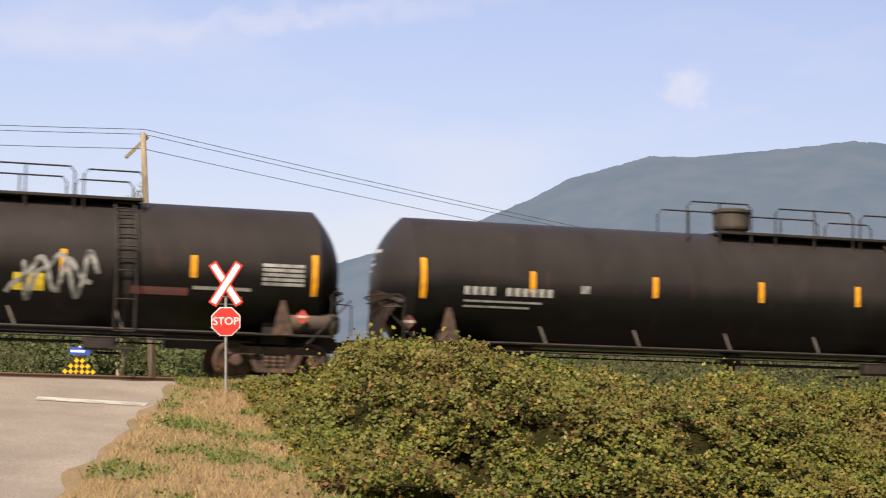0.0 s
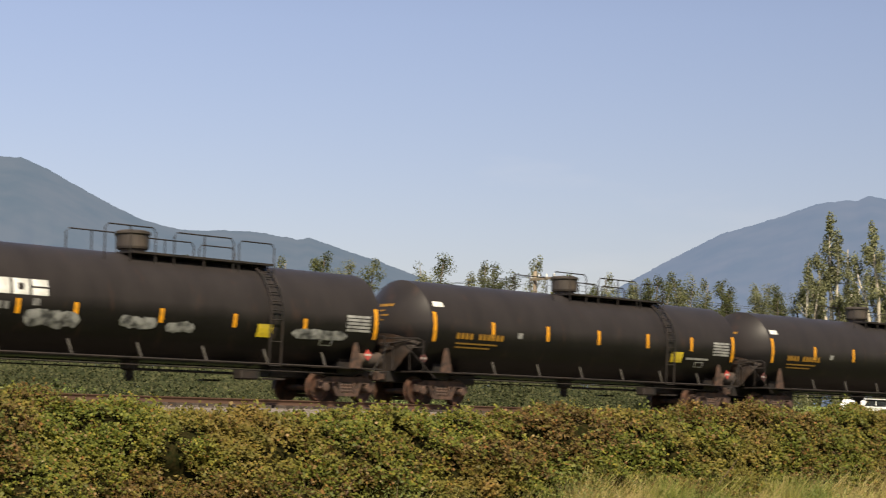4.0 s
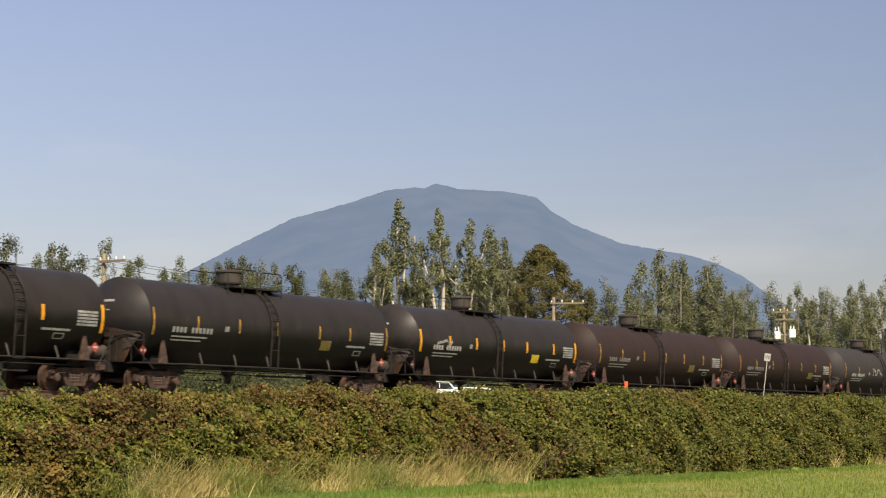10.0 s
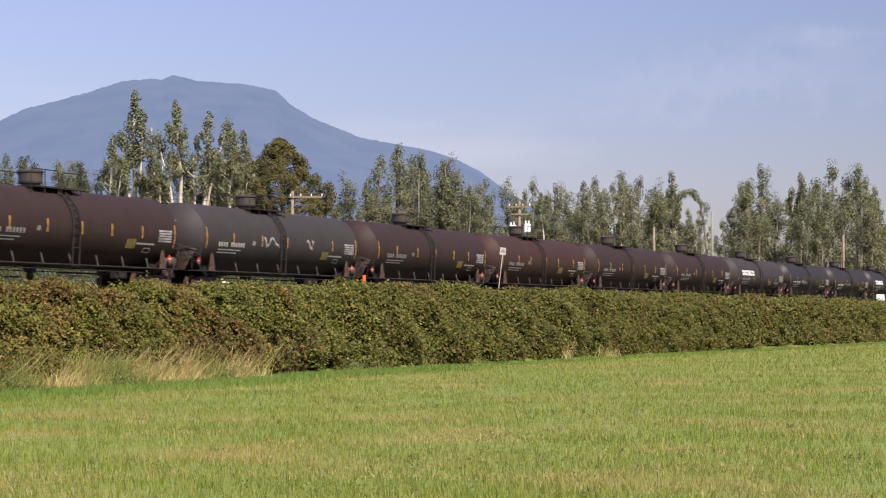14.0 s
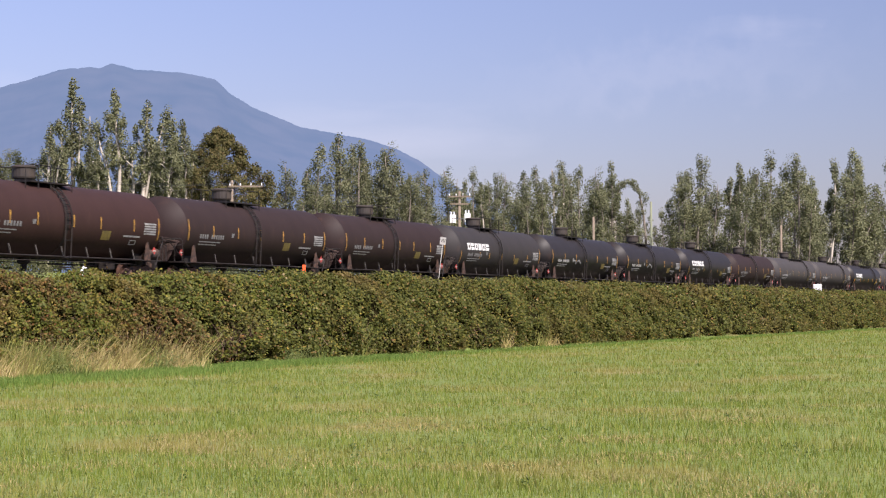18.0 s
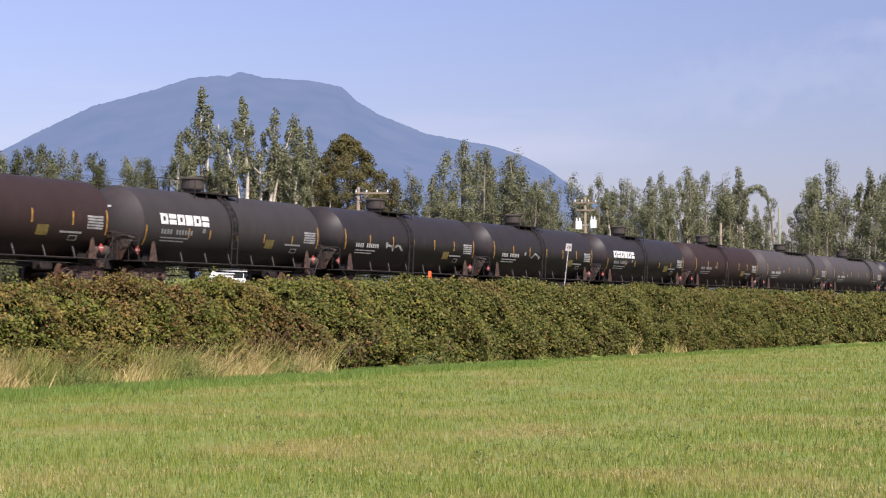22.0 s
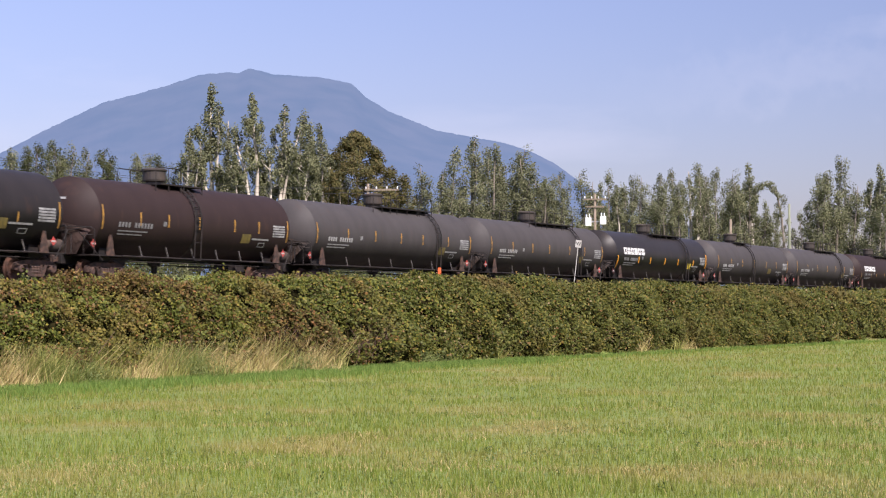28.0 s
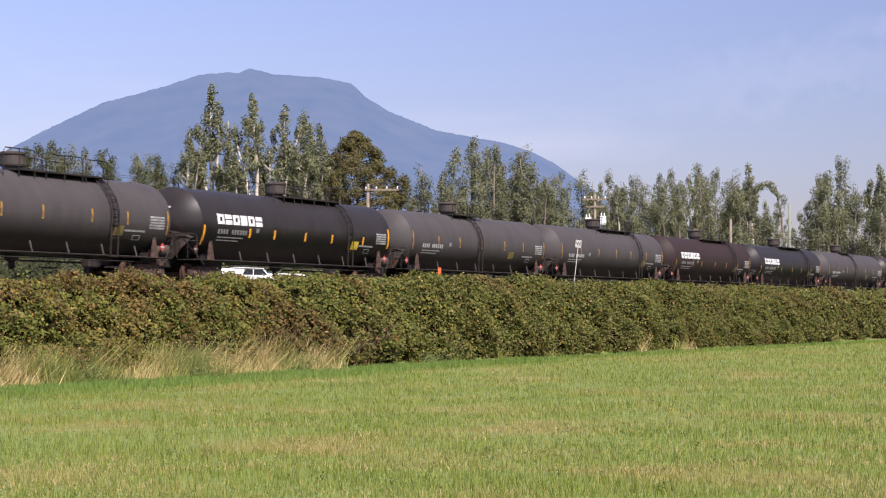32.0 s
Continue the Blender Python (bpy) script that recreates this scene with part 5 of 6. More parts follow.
def track_marker():
    p = on_track(81.1, -3.4)
    base = gz(p.x, p.y)
    ob = thing("track_marker", "small orange marker stake beside the track", "marker", pose(p.x, p.y, base, 0, 0, facing(p)))
    part("stake", box(B(), -0.075, 0.075, -0.02, 0.02, -0.1, 4.36 - base), material("marker_orange", (0.85, 0.13, 0.03), 0.5), ob)


track_marker()


def relay_box():
    p = on_track(185.5, -4.8)
    base = gz(p.x, p.y)
    ob = thing("signal_box", "white metal equipment box on a post beside the track", "equipment box", pose(p.x, p.y, base, 0, 0, facing(p)))
    part("post", box(B(), -0.06, 0.06, -0.06, 0.06, -0.2, 3.6 - base), M_GALV, ob)
    part("cabinet", box(B(), -0.4, 0.4, -0.3, 0.3, 3.6 - base, 4.6 - base, 0.03), M_SIGN_WHITE, ob, "white cabinet")


relay_box()


def parked_car(az, d, turn, tall, label):
    """A pale parked car: body, cabin, panes, wheels."""
    p = polar(az, d)
    base = gz(p.x, p.y)
    ob = thing("parked_car", label, "car", pose(p.x, p.y, base, 0, 0, turn), group="cars parked beyond the railway")
    h = 1.45 + tall
    part("body", prism(B(), [(-2.2, 0.35), (2.2, 0.35), (2.25, 0.8), (2.0, 0.92), (1.2, 0.98), (-1.9, 1.0), (-2.2, 0.9)], -0.88, 0.88), M_CAR, ob, "white painted body")
    part("cabin", prism(B(), [(-1.95, 0.98), (1.15, 0.97), (0.45, h), (-1.5, h)], -0.76, 0.76), M_CAR, ob, "white roof and pillars")
    for s in (-1, 1):
        for x0, x1, t0, t1 in ((-1.7, -0.65, -1.42, -0.65), (-0.55, 0.9, -0.55, 0.38)):
            part("side_window", prism(B(), [(x0, 1.03), (x1, 1.03), (t1, h - 0.1), (t0, h - 0.1)], min(s * 0.762, s * 0.772), max(s * 0.762, s * 0.772)), M_GLASS, ob, "dark side window")
        for x in (-1.35, 1.4):
            part("wheel", lathe(B(), [(-0.1, 0.24), (-0.1, 0.32), (0.1, 0.32), (0.1, 0.24)], "y", 14, (x, s * 0.8, 0.32)), M_BLACK, ob, "black wheel")
    part("windscreen", prism(B(), [(1.17, 1.0), (1.19, 1.0), (0.5, h - 0.06), (0.47, h - 0.06)], -0.68, 0.68), M_GLASS, ob, "dark windscreen")


M_CAR = material("white_car_paint", (0.78, 0.78, 0.78), 0.25, spec=0.6)
M_GLASS = material("car_glass", (0.03, 0.035, 0.04), 0.05, spec=0.8)
parked_car(-5.95, 109, 62, 0.0, "white estate car parked beyond the railway")
parked_car(-4.72, 111, 58, -0.2, "white saloon car parked beyond the railway")


# ---- tank cars ----
R_TANK, Z_TANK = 1.5, 2.45
M_BRKT = material("grey_bracket", (0.12, 0.11, 0.10), 0.6, second=(0.07, 0.06, 0.055), scale=5)
M_BRACE = material("brown_brace", (0.050, 0.037, 0.031), 0.75, second=(0.125, 0.064, 0.036), scale=1.3, bump=0.2, bump_scale=10, sharp=(0.48, 0.72))
M_BRACE_RUST = material("rust_brown_brace", (0.092, 0.054, 0.042), 0.8, second=(0.050, 0.032, 0.027), scale=1.6, bump=0.2, bump_scale=10)
M_DOME = material("dark_dome", (0.030, 0.024, 0.021), 0.7, second=(0.06, 0.045, 0.036), scale=2.5)
M_LABEL_OLD = material("faded_label_red", (0.15, 0.035, 0.035), 0.6, second=(0.09, 0.045, 0.045), scale=4)
M_FADED = material("dim_stencil", (0.24, 0.24, 0.24), 0.6, second=(0.11, 0.11, 0.11), scale=5)
M_YELLOW_FADED = material("dim_yellow_stencil", (0.22, 0.12, 0.02), 0.6)


def patch(bm, x0, x1, a0, a1, r=R_TANK + 0.006, side=-1, n=None):
    """A piece of the shell's surface; angles in degrees above the horizontal on one side."""
    n = n or max(1, math.ceil(abs(a1 - a0) / 5))
    prev = None
    for k in range(n + 1):
        a_ = radians(a0 + (a1 - a0) * k / n)
        row = [bm.verts.new((x, side * math.cos(a_) * r, Z_TANK + math.sin(a_) * r)) for x in (x0, x1)]
        if prev:
            bm.faces.new((prev[0], prev[1], row[1], row[0]) if side < 0 else (prev[1], prev[0], row[0], row[1]))
        prev = row
    return bm


def ring_strip(bm, x, width, r):
    """A flat hoop round the tank."""
    n = 40
    rings = []
    for xx, rr in ((x - width / 2, R_TANK - 0.01), (x - width / 2, r), (x + width / 2, r), (x + width / 2, R_TANK - 0.01)):
        rings.append([bm.verts.new((xx, math.cos(2 * math.pi * k / n) * rr, Z_TANK + math.sin(2 * math.pi * k / n) * rr)) for k in range(n)])
    for p, q in zip(rings, rings[1:]):
        for k in range(n):
            bm.faces.new((p[k], p[(k + 1) % n], q[(k + 1) % n], q[k]))
    return bm


def build_wheelset():
    bm = B()
    for s in (-1, 1):
        y = 0.7525 * s
        prof = [(-0.075, 0.28), (-0.075, 0.455), (-0.045, 0.455), (-0.035, 0.42), (0.065, 0.41), (0.07, 0.36), (0.03, 0.33), (0.02, 0.16), (0.09, 0.15), (0.09, 0.10)]
        lathe(bm, [(y + s * l, r) for l, r in prof], "y", 24)
    lathe(bm, [(-1.06, 0.09), (-0.6, 0.09), (0.6, 0.09), (1.06, 0.09)], "y", 10)
    for s in (-1, 1):
        for k in range(3):
            a_ = 2 * math.pi * k / 3
            box(bm, math.cos(a_) * 0.06 - 0.018, math.cos(a_) * 0.06 + 0.018, min(1.06 * s, 1.085 * s), max(1.06 * s, 1.085 * s), math.sin(a_) * 0.06 - 0.018, math.sin(a_) * 0.06 + 0.018)
    return finish("wheelset", bm, M_WHEEL)


def build_side_frame():
    bm = B()
    y0, y1 = -0.07, 0.07
    prism(bm, [(-1.15, 0.38), (-1.15, 0.60), (-0.75, 0.74), (0.75, 0.74), (1.15, 0.60), (1.15, 0.38), (0.98, 0.38), (0.95, 0.5), (0.62, 0.58), (-0.62, 0.58), (-0.95, 0.5), (-0.98, 0.38)], y0, y1)
    prism(bm, [(-0.66, 0.58), (-0.48, 0.58), (-0.34, 0.26), (0.34, 0.26), (0.48, 0.58), (0.66, 0.58), (0.42, 0.16), (-0.42, 0.16)], y0, y1)
    for x in (-0.3, 0.3):
        box(bm, x - 0.05, x + 0.05, y0, y1, 0.25, 0.6)
    for x in (-0.889, 0.889):
        lathe(bm, [(-0.16, 0.10), (-0.14, 0.14), (0.1, 0.14)], "y", 12, (x, 0, 0.42))
    return finish("side_frame", bm, M_RUST)


def build_spring():
    return finish("spring", lathe(B(), [(0.27, 0.07), (0.32, 0.085), (0.36, 0.07), (0.41, 0.085), (0.45, 0.07), (0.5, 0.085), (0.53, 0.07)], "z", 10), M_RUST)


def build_bolster():
    return finish("truck", box(box(B(), -0.22, 0.22, -1.05, 1.05, 0.5, 0.72, 0.03), -0.3, 0.3, -0.35, 0.35, 0.7, 0.82), M_IRON)


WHEELSET, SIDE_FRAME, SPRING, BOLSTER = build_wheelset(), build_side_frame(), build_spring(), build_bolster()
TRUCK_X = 2.05
shared = {}


def cached(key, make):
    if key not in shared:
        shared[key] = make()
    return shared[key]


def head_depth(r):
    """How far the dished head stands out at a distance r from its middle."""
    return 0.68 * (1 - min(r / R_TANK, 1.0) ** 2.3)


def tank_mesh(length, mat):
    """Shell with dished heads; the edge between head and shell stays crisp."""
    c = length / 2 - 1.12
    bm = B()
    prof = []
    for q in (0.02, 0.2, 0.4, 0.6, 0.74, 0.85, 0.92, 0.965, 0.99, 1.0):
        prof.append((-c - head_depth(R_TANK * q), R_TANK * q))
    k = len(prof)
    prof += [(-c + 2 * c * i / 8, R_TANK) for i in range(1, 8)]
    prof += [(-x, r) for x, r in prof[k - 1::-1]]
    lathe(bm, prof, "x", 64, (0, 0, Z_TANK))
    for ed in bm.edges:
        if all(abs(abs(v.co.x) - c) < 1e-4 for v in ed.verts):
            ed.smooth = False
    return finish("tank", bm, mat, True)


def brace_mesh(foot):
    """Funnel plate under a head: its arched upper edge lies on the head, its foot stands upright on the sill."""
    bm = B()
    n, m = 10, 5
    grid = []
    for i in range(m + 1):
        u = i / m
        row = []
        for k in range(n + 1):
            v = 1 - 2 * k / n
            y = v * (foot + (1.22 - foot) * u ** 0.8)
            top = 1.92 + 0.30 * math.cos(v * math.pi / 2)
            z = 1.03 + (top - 1.03) * u
            x = 0.58 + (head_depth(math.hypot(y, top - Z_TANK)) + 0.03 - 0.58) * u * u
            row.append(bm.verts.new((x, y, z)))
        grid.append(row)
    for a_, b_ in zip(grid, grid[1:]):
        for k in range(n):
            bm.faces.new((a_[k], a_[k + 1], b_[k + 1], b_[k]))
    bmesh.ops.solidify(bm, geom=bm.faces[:], thickness=0.025)
    return bm


def railing(pts_rows, r=0.021):
    bm = B()
    for pts in pts_rows:
        tube(bm, pts, r, 5)
    return bm


SPEC = {
    # kind: dome, platform from, to, ladder (metres from the middle, towards the rear)
    "long": (0.0, -0.7, 4.4, 4.0),
    "mid": (-0.1, -3.9, 1.4, -3.6),
    "short": (-1.2, -2.1, 0.8, -0.4),
}


def tank_car(length, colour, kind, word=None, ink="white", graffiti=(), placard=1.8, label="", seed=0):
    """A tank car standing at the origin of the rail's top, its front towards -x, the near side -y."""
    rng = random.Random(seed)
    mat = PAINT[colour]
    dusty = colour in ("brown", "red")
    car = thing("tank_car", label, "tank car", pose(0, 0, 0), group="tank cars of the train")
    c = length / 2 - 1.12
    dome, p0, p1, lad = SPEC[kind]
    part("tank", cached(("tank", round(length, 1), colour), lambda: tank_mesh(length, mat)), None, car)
    # weld hoops
    part("shell_seam", cached(("hoop", round(lad, 1)), lambda: finish("shell_seam", ring_strip(B(), 0, 0.16, R_TANK + 0.012), M_IRON)), None, car, "dark band round the shell", pose(lad + 0.05, 0, 0))
    for s in (-1, 1):
        # stub sill, coupler, end frame
        x = s * (length / 2)
        sill = part("stub_sill", cached(("sill", s), lambda: finish("stub_sill", box(B(), min(-0.45 * s, -4.4 * s), max(-0.45 * s, -4.4 * s), -0.24, 0.24, 0.68, 1.02, 0.02), M_IRON)), None, car, "", pose(x, 0, 0))
        part("coupler", cached(("coupler", s), lambda: finish("coupler", box(box(B(), min(-0.6 * s, -0.16 * s), max(-0.6 * s, -0.16 * s), -0.08, 0.08, 0.76, 0.94), min(-0.2 * s, 0.04 * s), max(-0.2 * s, 0.04 * s), -0.16, 0.14, 0.70, 1.0, 0.03), M_RUST)), None, sill)
        part("end_platform", cached(("endp", s), lambda: finish("end_platform", box(B(), min(-0.75 * s, -3.2 * s), max(-0.75 * s, -3.2 * s), -1.35, 1.35, 0.98, 1.03), M_IRON)), None, car, "", pose(x, 0, 0))
        part("cradle", cached(("cradle", s), lambda: finish("cradle", prism(B(), [(-0.3, 0.8), (0.3, 0.8), (0.25, 1.5), (-0.25, 1.5)], -0.95, 0.95), M_IRON)), None, car, "", pose(s * (length / 2 - TRUCK_X), 0, 0))
        # head brace: brown tapering plate under the head
        part("head_brace", cached(("hb", kind == "short", dusty), lambda: finish("head_brace", brace_mesh(0.84 if kind == "short" else 0.44), M_BRACE_RUST if dusty else M_BRACE)), None, car, "brown funnel-shaped brace plate under the head", pose(s * c, 0, 0, 0, 0, 0 if s > 0 else 180))
        for side in (-1, 1):
            g = cached(("gusset", side), lambda: finish("saddle_gusset", prism(B(), [(-0.24, 1.0), (0.24, 1.0), (0.05, 1.78), (-0.05, 1.78)], min(side * 1.30, side * 1.36), max(side * 1.30, side * 1.36)), M_RUST))
            part("saddle_gusset", g, None, car, "rust-brown triangular gusset", pose(s * (length / 2 - TRUCK_X + 0.10), 0, 0))
        # hand rail across the head
        hr = railing([[(-0.30 * s, -1.42, 1.03), (-0.30 * s, -1.42, 1.95), (-0.18 * s, -1.32, 2.03), (0.16 * s, -0.5, 2.05), (0.20 * s, 0, 2.05), (0.16 * s, 0.5, 2.05), (-0.18 * s, 1.32, 2.03), (-0.30 * s, 1.42, 1.95), (-0.30 * s, 1.42, 1.03)],
                      [(-0.18 * s, -1.32, 2.03), (0.16 * s, -0.5, 1.90), (0.20 * s, 0.1, 1.88)], [(0.18 * s, -1.30, 1.03), (0.18 * s, -1.30, 1.72), (-0.25 * s, -1.38, 1.75)], [(0.22 * s, -1.1, 1.85), (-0.85 * s, -1.40, 0.80)]])
        part("end_handrail", cached(("ehr", s), lambda: finish("end_handrail", hr, M_IRON)), None, car, "", pose(x - s * 0.55, 0, 0))
        # trucks
        tr = part("truck", BOLSTER, None, car, "rusty two-axle truck", pose(s * (length / 2 - TRUCK_X), 0, 0))
        for side in (-1, 1):
            part("side_frame", SIDE_FRAME, None, tr, "", pose(0, side * 1.0, 0, 0, 0, 0 if side < 0 else 180))
            for sx in (-0.17, 0, 0.17):
                part("spring", SPRING, None, tr, "", pose(sx, side * 1.0, 0))
        for ax in (-0.889, 0.889):
            part("wheelset", WHEELSET, None, tr, "", pose(ax, 0, 0.42))
        # diamond hazard placard near each end
        d_ = cached(("diamond",), lambda: finish("hazard_placard", prism(B(), [(0, 0.17), (-0.17, 0), (0, -0.17), (0.17, 0)], -0.01, 0), M_PLACARD_RED))
        d_old = cached(("diamond_old",), lambda: finish("hazard_placard", prism(B(), [(0, 0.17), (-0.17, 0), (0, -0.17), (0.17, 0)], -0.01, 0), M_LABEL_OLD))
        for side in (-1, 1):
            pl = part("hazard_placard", d_ if s > 0 or colour != "black" else d_old, None, car, "red and white diamond placard" if s > 0 or colour != "black" else "faded purple diamond placard", pose(s * (length / 2 - (1.52 if s > 0 else 1.02)), side * (1.40 if s > 0 else 1.24), 1.42, 0, 0, 0 if side < 0 else 180))
            part("placard_stripe", cached(("dstripe",), lambda: finish("placard_stripe", box(B(), -0.11, 0.11, -0.016, -0.01, -0.03, 0.03), M_POST)), None, pl, "white stripe")
    # brake reservoir on the rear platform
    part("air_reservoir", cached(("resv",), lambda: finish("air_reservoir", lathe(B(), [(-0.62, 0.08), (-0.6, 0.2), (-0.5, 0.25), (0.5, 0.25), (0.6, 0.2), (0.62, 0.08)], "x", 16, (0, 0, 1.29)), M_BRACE, True)), None, car, "brown brake air reservoir", pose(length / 2 - 1.2, -0.98, 0))
    # running pipe with slanting brackets along both sides
    half = length / 2 - 2.6
    for side in (-1, 1):
        def pipe():
            bm = B()
            tube(bm, [(-half, side * 1.42, 1.0), (half, side * 1.42, 1.0)], 0.035, 6)
            tube(bm, [(-half, side * 1.2, 0.82), (half, side * 1.2, 0.82)], 0.02, 5)
            return finish("side_pipe", bm, M_IRON)
        part("side_pipe", cached(("pipe", side, round(half, 1)), pipe), None, car)
        nb = 6
        for i in range(nb):
            br = cached(("brk", side), lambda: finish("pipe_bracket", prism(B(), [(-0.13, 1.42), (-0.07, 1.42), (0.10, 1.0), (0.04, 1.0)], min(side * 1.34, side * 1.38), max(side * 1.34, side * 1.38)), M_BRKT))
            part("pipe_bracket", br, None, car, "", pose(-half + half * 2 * (i + 0.7) / nb, 0, 0))
    # discharge gear under the belly
    part("bottom_outlet", cached(("outlet",), lambda: finish("bottom_outlet", lathe(B(), [(0.42, 0.09), (0.5, 0.13), (0.7, 0.13), (0.75, 0.25), (1.0, 0.3)], "z", 12), M_IRON)), None, car, "", pose(dome, 0, 0))
    part("brake_gear", cached(("brake",), lambda: finish("brake_gear", box(tube(B(), [(-2.2, 0, 0.72), (2.0, 0, 0.72)], 0.03, 5), 1.2, 1.9, -0.5, -0.1, 0.55, 0.85, 0.04), M_IRON)), None, car, "", pose(2.0, -0.5, 0))
    # dome, platform and railings on top
    zt = Z_TANK + R_TANK
    part("valve_housing", cached(("dome",), lambda: finish("valve_housing", lathe(B(), [(zt - 0.1, 0.36), (zt + 0.12, 0.36), (zt + 0.14, 0.44), (zt + 0.2, 0.46), (zt + 0.52, 0.46), (zt + 0.56, 0.5), (zt + 0.62, 0.5), (zt + 0.66, 0.4)], "z", 20), M_DOME)), None, car, "round valve housing", pose(dome, 0, 0))
    part("top_platform", cached(("plat", kind), lambda: finish("top_platform", box(B(), p0, p1, -0.95, 0.95, zt - 0.06, zt), M_IRON)), None, car, "dark grated walkway")
    for side in (-1, 1):
        for x0, x1, h in (((p0 - 0.9, dome + 0.1, 0.68), (dome + 0.75, p0 + (p1 - p0) * 0.70, 0.62), (p0 + (p1 - p0) * 0.74, p1, 0.58)) if kind != "short" else ((p0 - 0.3, dome + 0.5, 0.62), (dome + 0.7, p1, 0.58))):
            def rl():
                y = side * 0.92
                rows = [[(x0, y, zt - 0.35), (x0, y, zt + h - 0.12), (x0 + 0.1, y, zt + h), (x1 - 0.1, y, zt + h), (x1, y, zt + h - 0.12), (x1, y, zt - 0.35)]]
                if x1 - x0 > 1.4:
                    rows.append([((x0 + x1) / 2, y, zt - 0.3), ((x0 + x1) / 2, y, zt + h)])
                return finish("railing", railing(rows), M_IRON)
            part("railing", cached(("rail", kind, side, round(x0, 2)), rl), None, car)
    # ladders
    for side in (-1, 1):
        def ladder():
            bm = B()
            arc = [(side * 1.52, 0.95)] + [(side * math.cos(radians(a_)) * 1.60, Z_TANK + math.sin(radians(a_)) * 1.60) for a_ in (-8, 10, 28, 46, 62)] + [(side * 0.6, zt + 0.02)]
            for x in (-0.22, 0.22):
                tube(bm, [(x, y, z) for y, z in arc], 0.028, 5)
            for k in range(11):
                t = k / 11 * (len(arc) - 1)
                i = int(t)
                y = arc[i][0] + (arc[i + 1][0] - arc[i][0]) * (t - i)
                z = arc[i][1] + (arc[i + 1][1] - arc[i][1]) * (t - i)
                tube(bm, [(-0.22, y, z), (0.22, y, z)], 0.018, 4)
            return finish("ladder", bm, M_IRON)
        part("ladder", cached(("ladder", side), ladder), None, car, "", pose(lad, 0, 0))
        part("step", cached(("step", side), lambda: finish("step", box(B(), -0.3, 0.3, min(side * 1.3, side * 1.62), max(side * 1.3, side * 1.62), 0.55, 0.6), M_IRON)), None, car, "", pose(lad, 0, 0))
    # yellow reflective stripes
    old = colour in ("brown", "red", "coal", "slate", "grey")
    spans = ((-18, -3) if word else (-10, 9), (-34, -2), (-22, 14), (-19, 17))
    stripes = [cached(("stripe", k, word, old), lambda k=k: finish("reflective_stripe", patch(B(), -0.05 if old else -0.07, 0.05 if old else 0.07, *spans[k]), M_YELLOW_OLD if old else M_YELLOW)) for k in range(4)]
    at_x = []
    for i in range(7):
        x = -c + 0.16 + (2 * c - 0.32) * i / 6
        sh = 0 if i in (0, 6) else rng.uniform(-0.2, 0.2) + (0.85 if word and i == 1 else 0)
        at_x.append(x + sh)
        part("reflective_stripe", stripes[(1 if word else 3) if i == 0 else 2 if i == 6 else 0], None, car, "yellow reflective stripe", pose(x + sh, 0, 0))
    # lettering as plain blocks
    inkm = {"white": M_STENCIL, "yellow": M_YELLOW_INK, "grey": M_GREY_STENCIL}[ink]
    if word == "big":
        cuts = (((0, 0.49, 1, 17),), ((0, 0.16, 1, 17), (0.16, 0.33, 12.5, 17), (0.16, 0.33, 1, 5.5), (0.33, 0.49, 1, 17)), ((0, 0.49, 1, 8), (0, 0.49, 10, 17)))
        for i, k in enumerate((1, 2, 1, 0, 1, 2)):
            def block():
                bm = B()
                for x0, x1, a0, a1 in cuts[k]:
                    patch(bm, x0, x1, a0, a1)
                return finish("maker_block", bm, M_WHITE)
            part("maker_block", cached(("maker", k), block), None, car, "bold white block shape", pose(-c + 1.1 + i * 0.575, 0, 0))
    dim = word == "big" or dusty
    blk = cached(("block", ink, dim), lambda: finish("lettering_block", patch(B(), 0, 0.135, -14, -6.5), M_FADED if dim else inkm))
    for i in range(10):
        part("lettering_block", blk, None, car, "", pose(-c + 1.15 + i * 0.2 + (0.22 if i > 3 else 0), 0, 0))
    fine = M_YELLOW_FADED if ink == "yellow" else M_FADED if dim else M_GREY_STENCIL
    for j in range(2):
        ln = cached(("line", ink, j, dim), lambda: finish("lettering_line", patch(B(), 0, 1.9 - 0.3 * j, -20.5 - 5 * j, -18.5 - 5 * j), fine))
        part("lettering_line", ln, None, car, "faint line of small lettering", pose(-c + 1.15, 0, 0))
    for j in range(5):
        ln = cached(("plate_line", j), lambda: finish("lettering_line", patch(B(), 0, 0.95, -14 + 4.0 * j, -11.2 + 4.0 * j), M_GREY_STENCIL))
        part("lettering_line", ln, None, car, "grey line of lettering", pose(c - 1.35, 0, 0))
    part("lettering_line", cached(("line2", seed % 3), lambda: finish("lettering_line", patch(B(), 0, 1.3, -20 - seed % 3, -17 - seed % 3), M_GREY_STENCIL)), None, car, "faded line of lettering", pose(c - 2.9, 0, 0))
    part("number_box", cached(("numbox", dim), lambda: finish("number_box", patch(B(), 0, 0.22, -9, -2), M_FADED if dim else M_GREY_STENCIL)), None, car, "small outlined box", pose(-c + 4.0, 0, 0))
    for x in at_x:
        if placard - 0.12 < x < placard + 0.84:
            placard = x + 0.14
    if c - 3.6 < placard < c - 1.5:
        placard = c - 3.62
    def small_frame():
        bm = B()
        for x0, x1, a0, a1 in ((0, 0.5, -33, -31.8), (0, 0.5, -26, -24.8), (0, 0.05, -33, -24.8), (0.45, 0.5, -33, -24.8)):
            patch(bm, x0, x1, a0, a1)
        return finish("stencil_frame", bm, M_GREY_STENCIL)
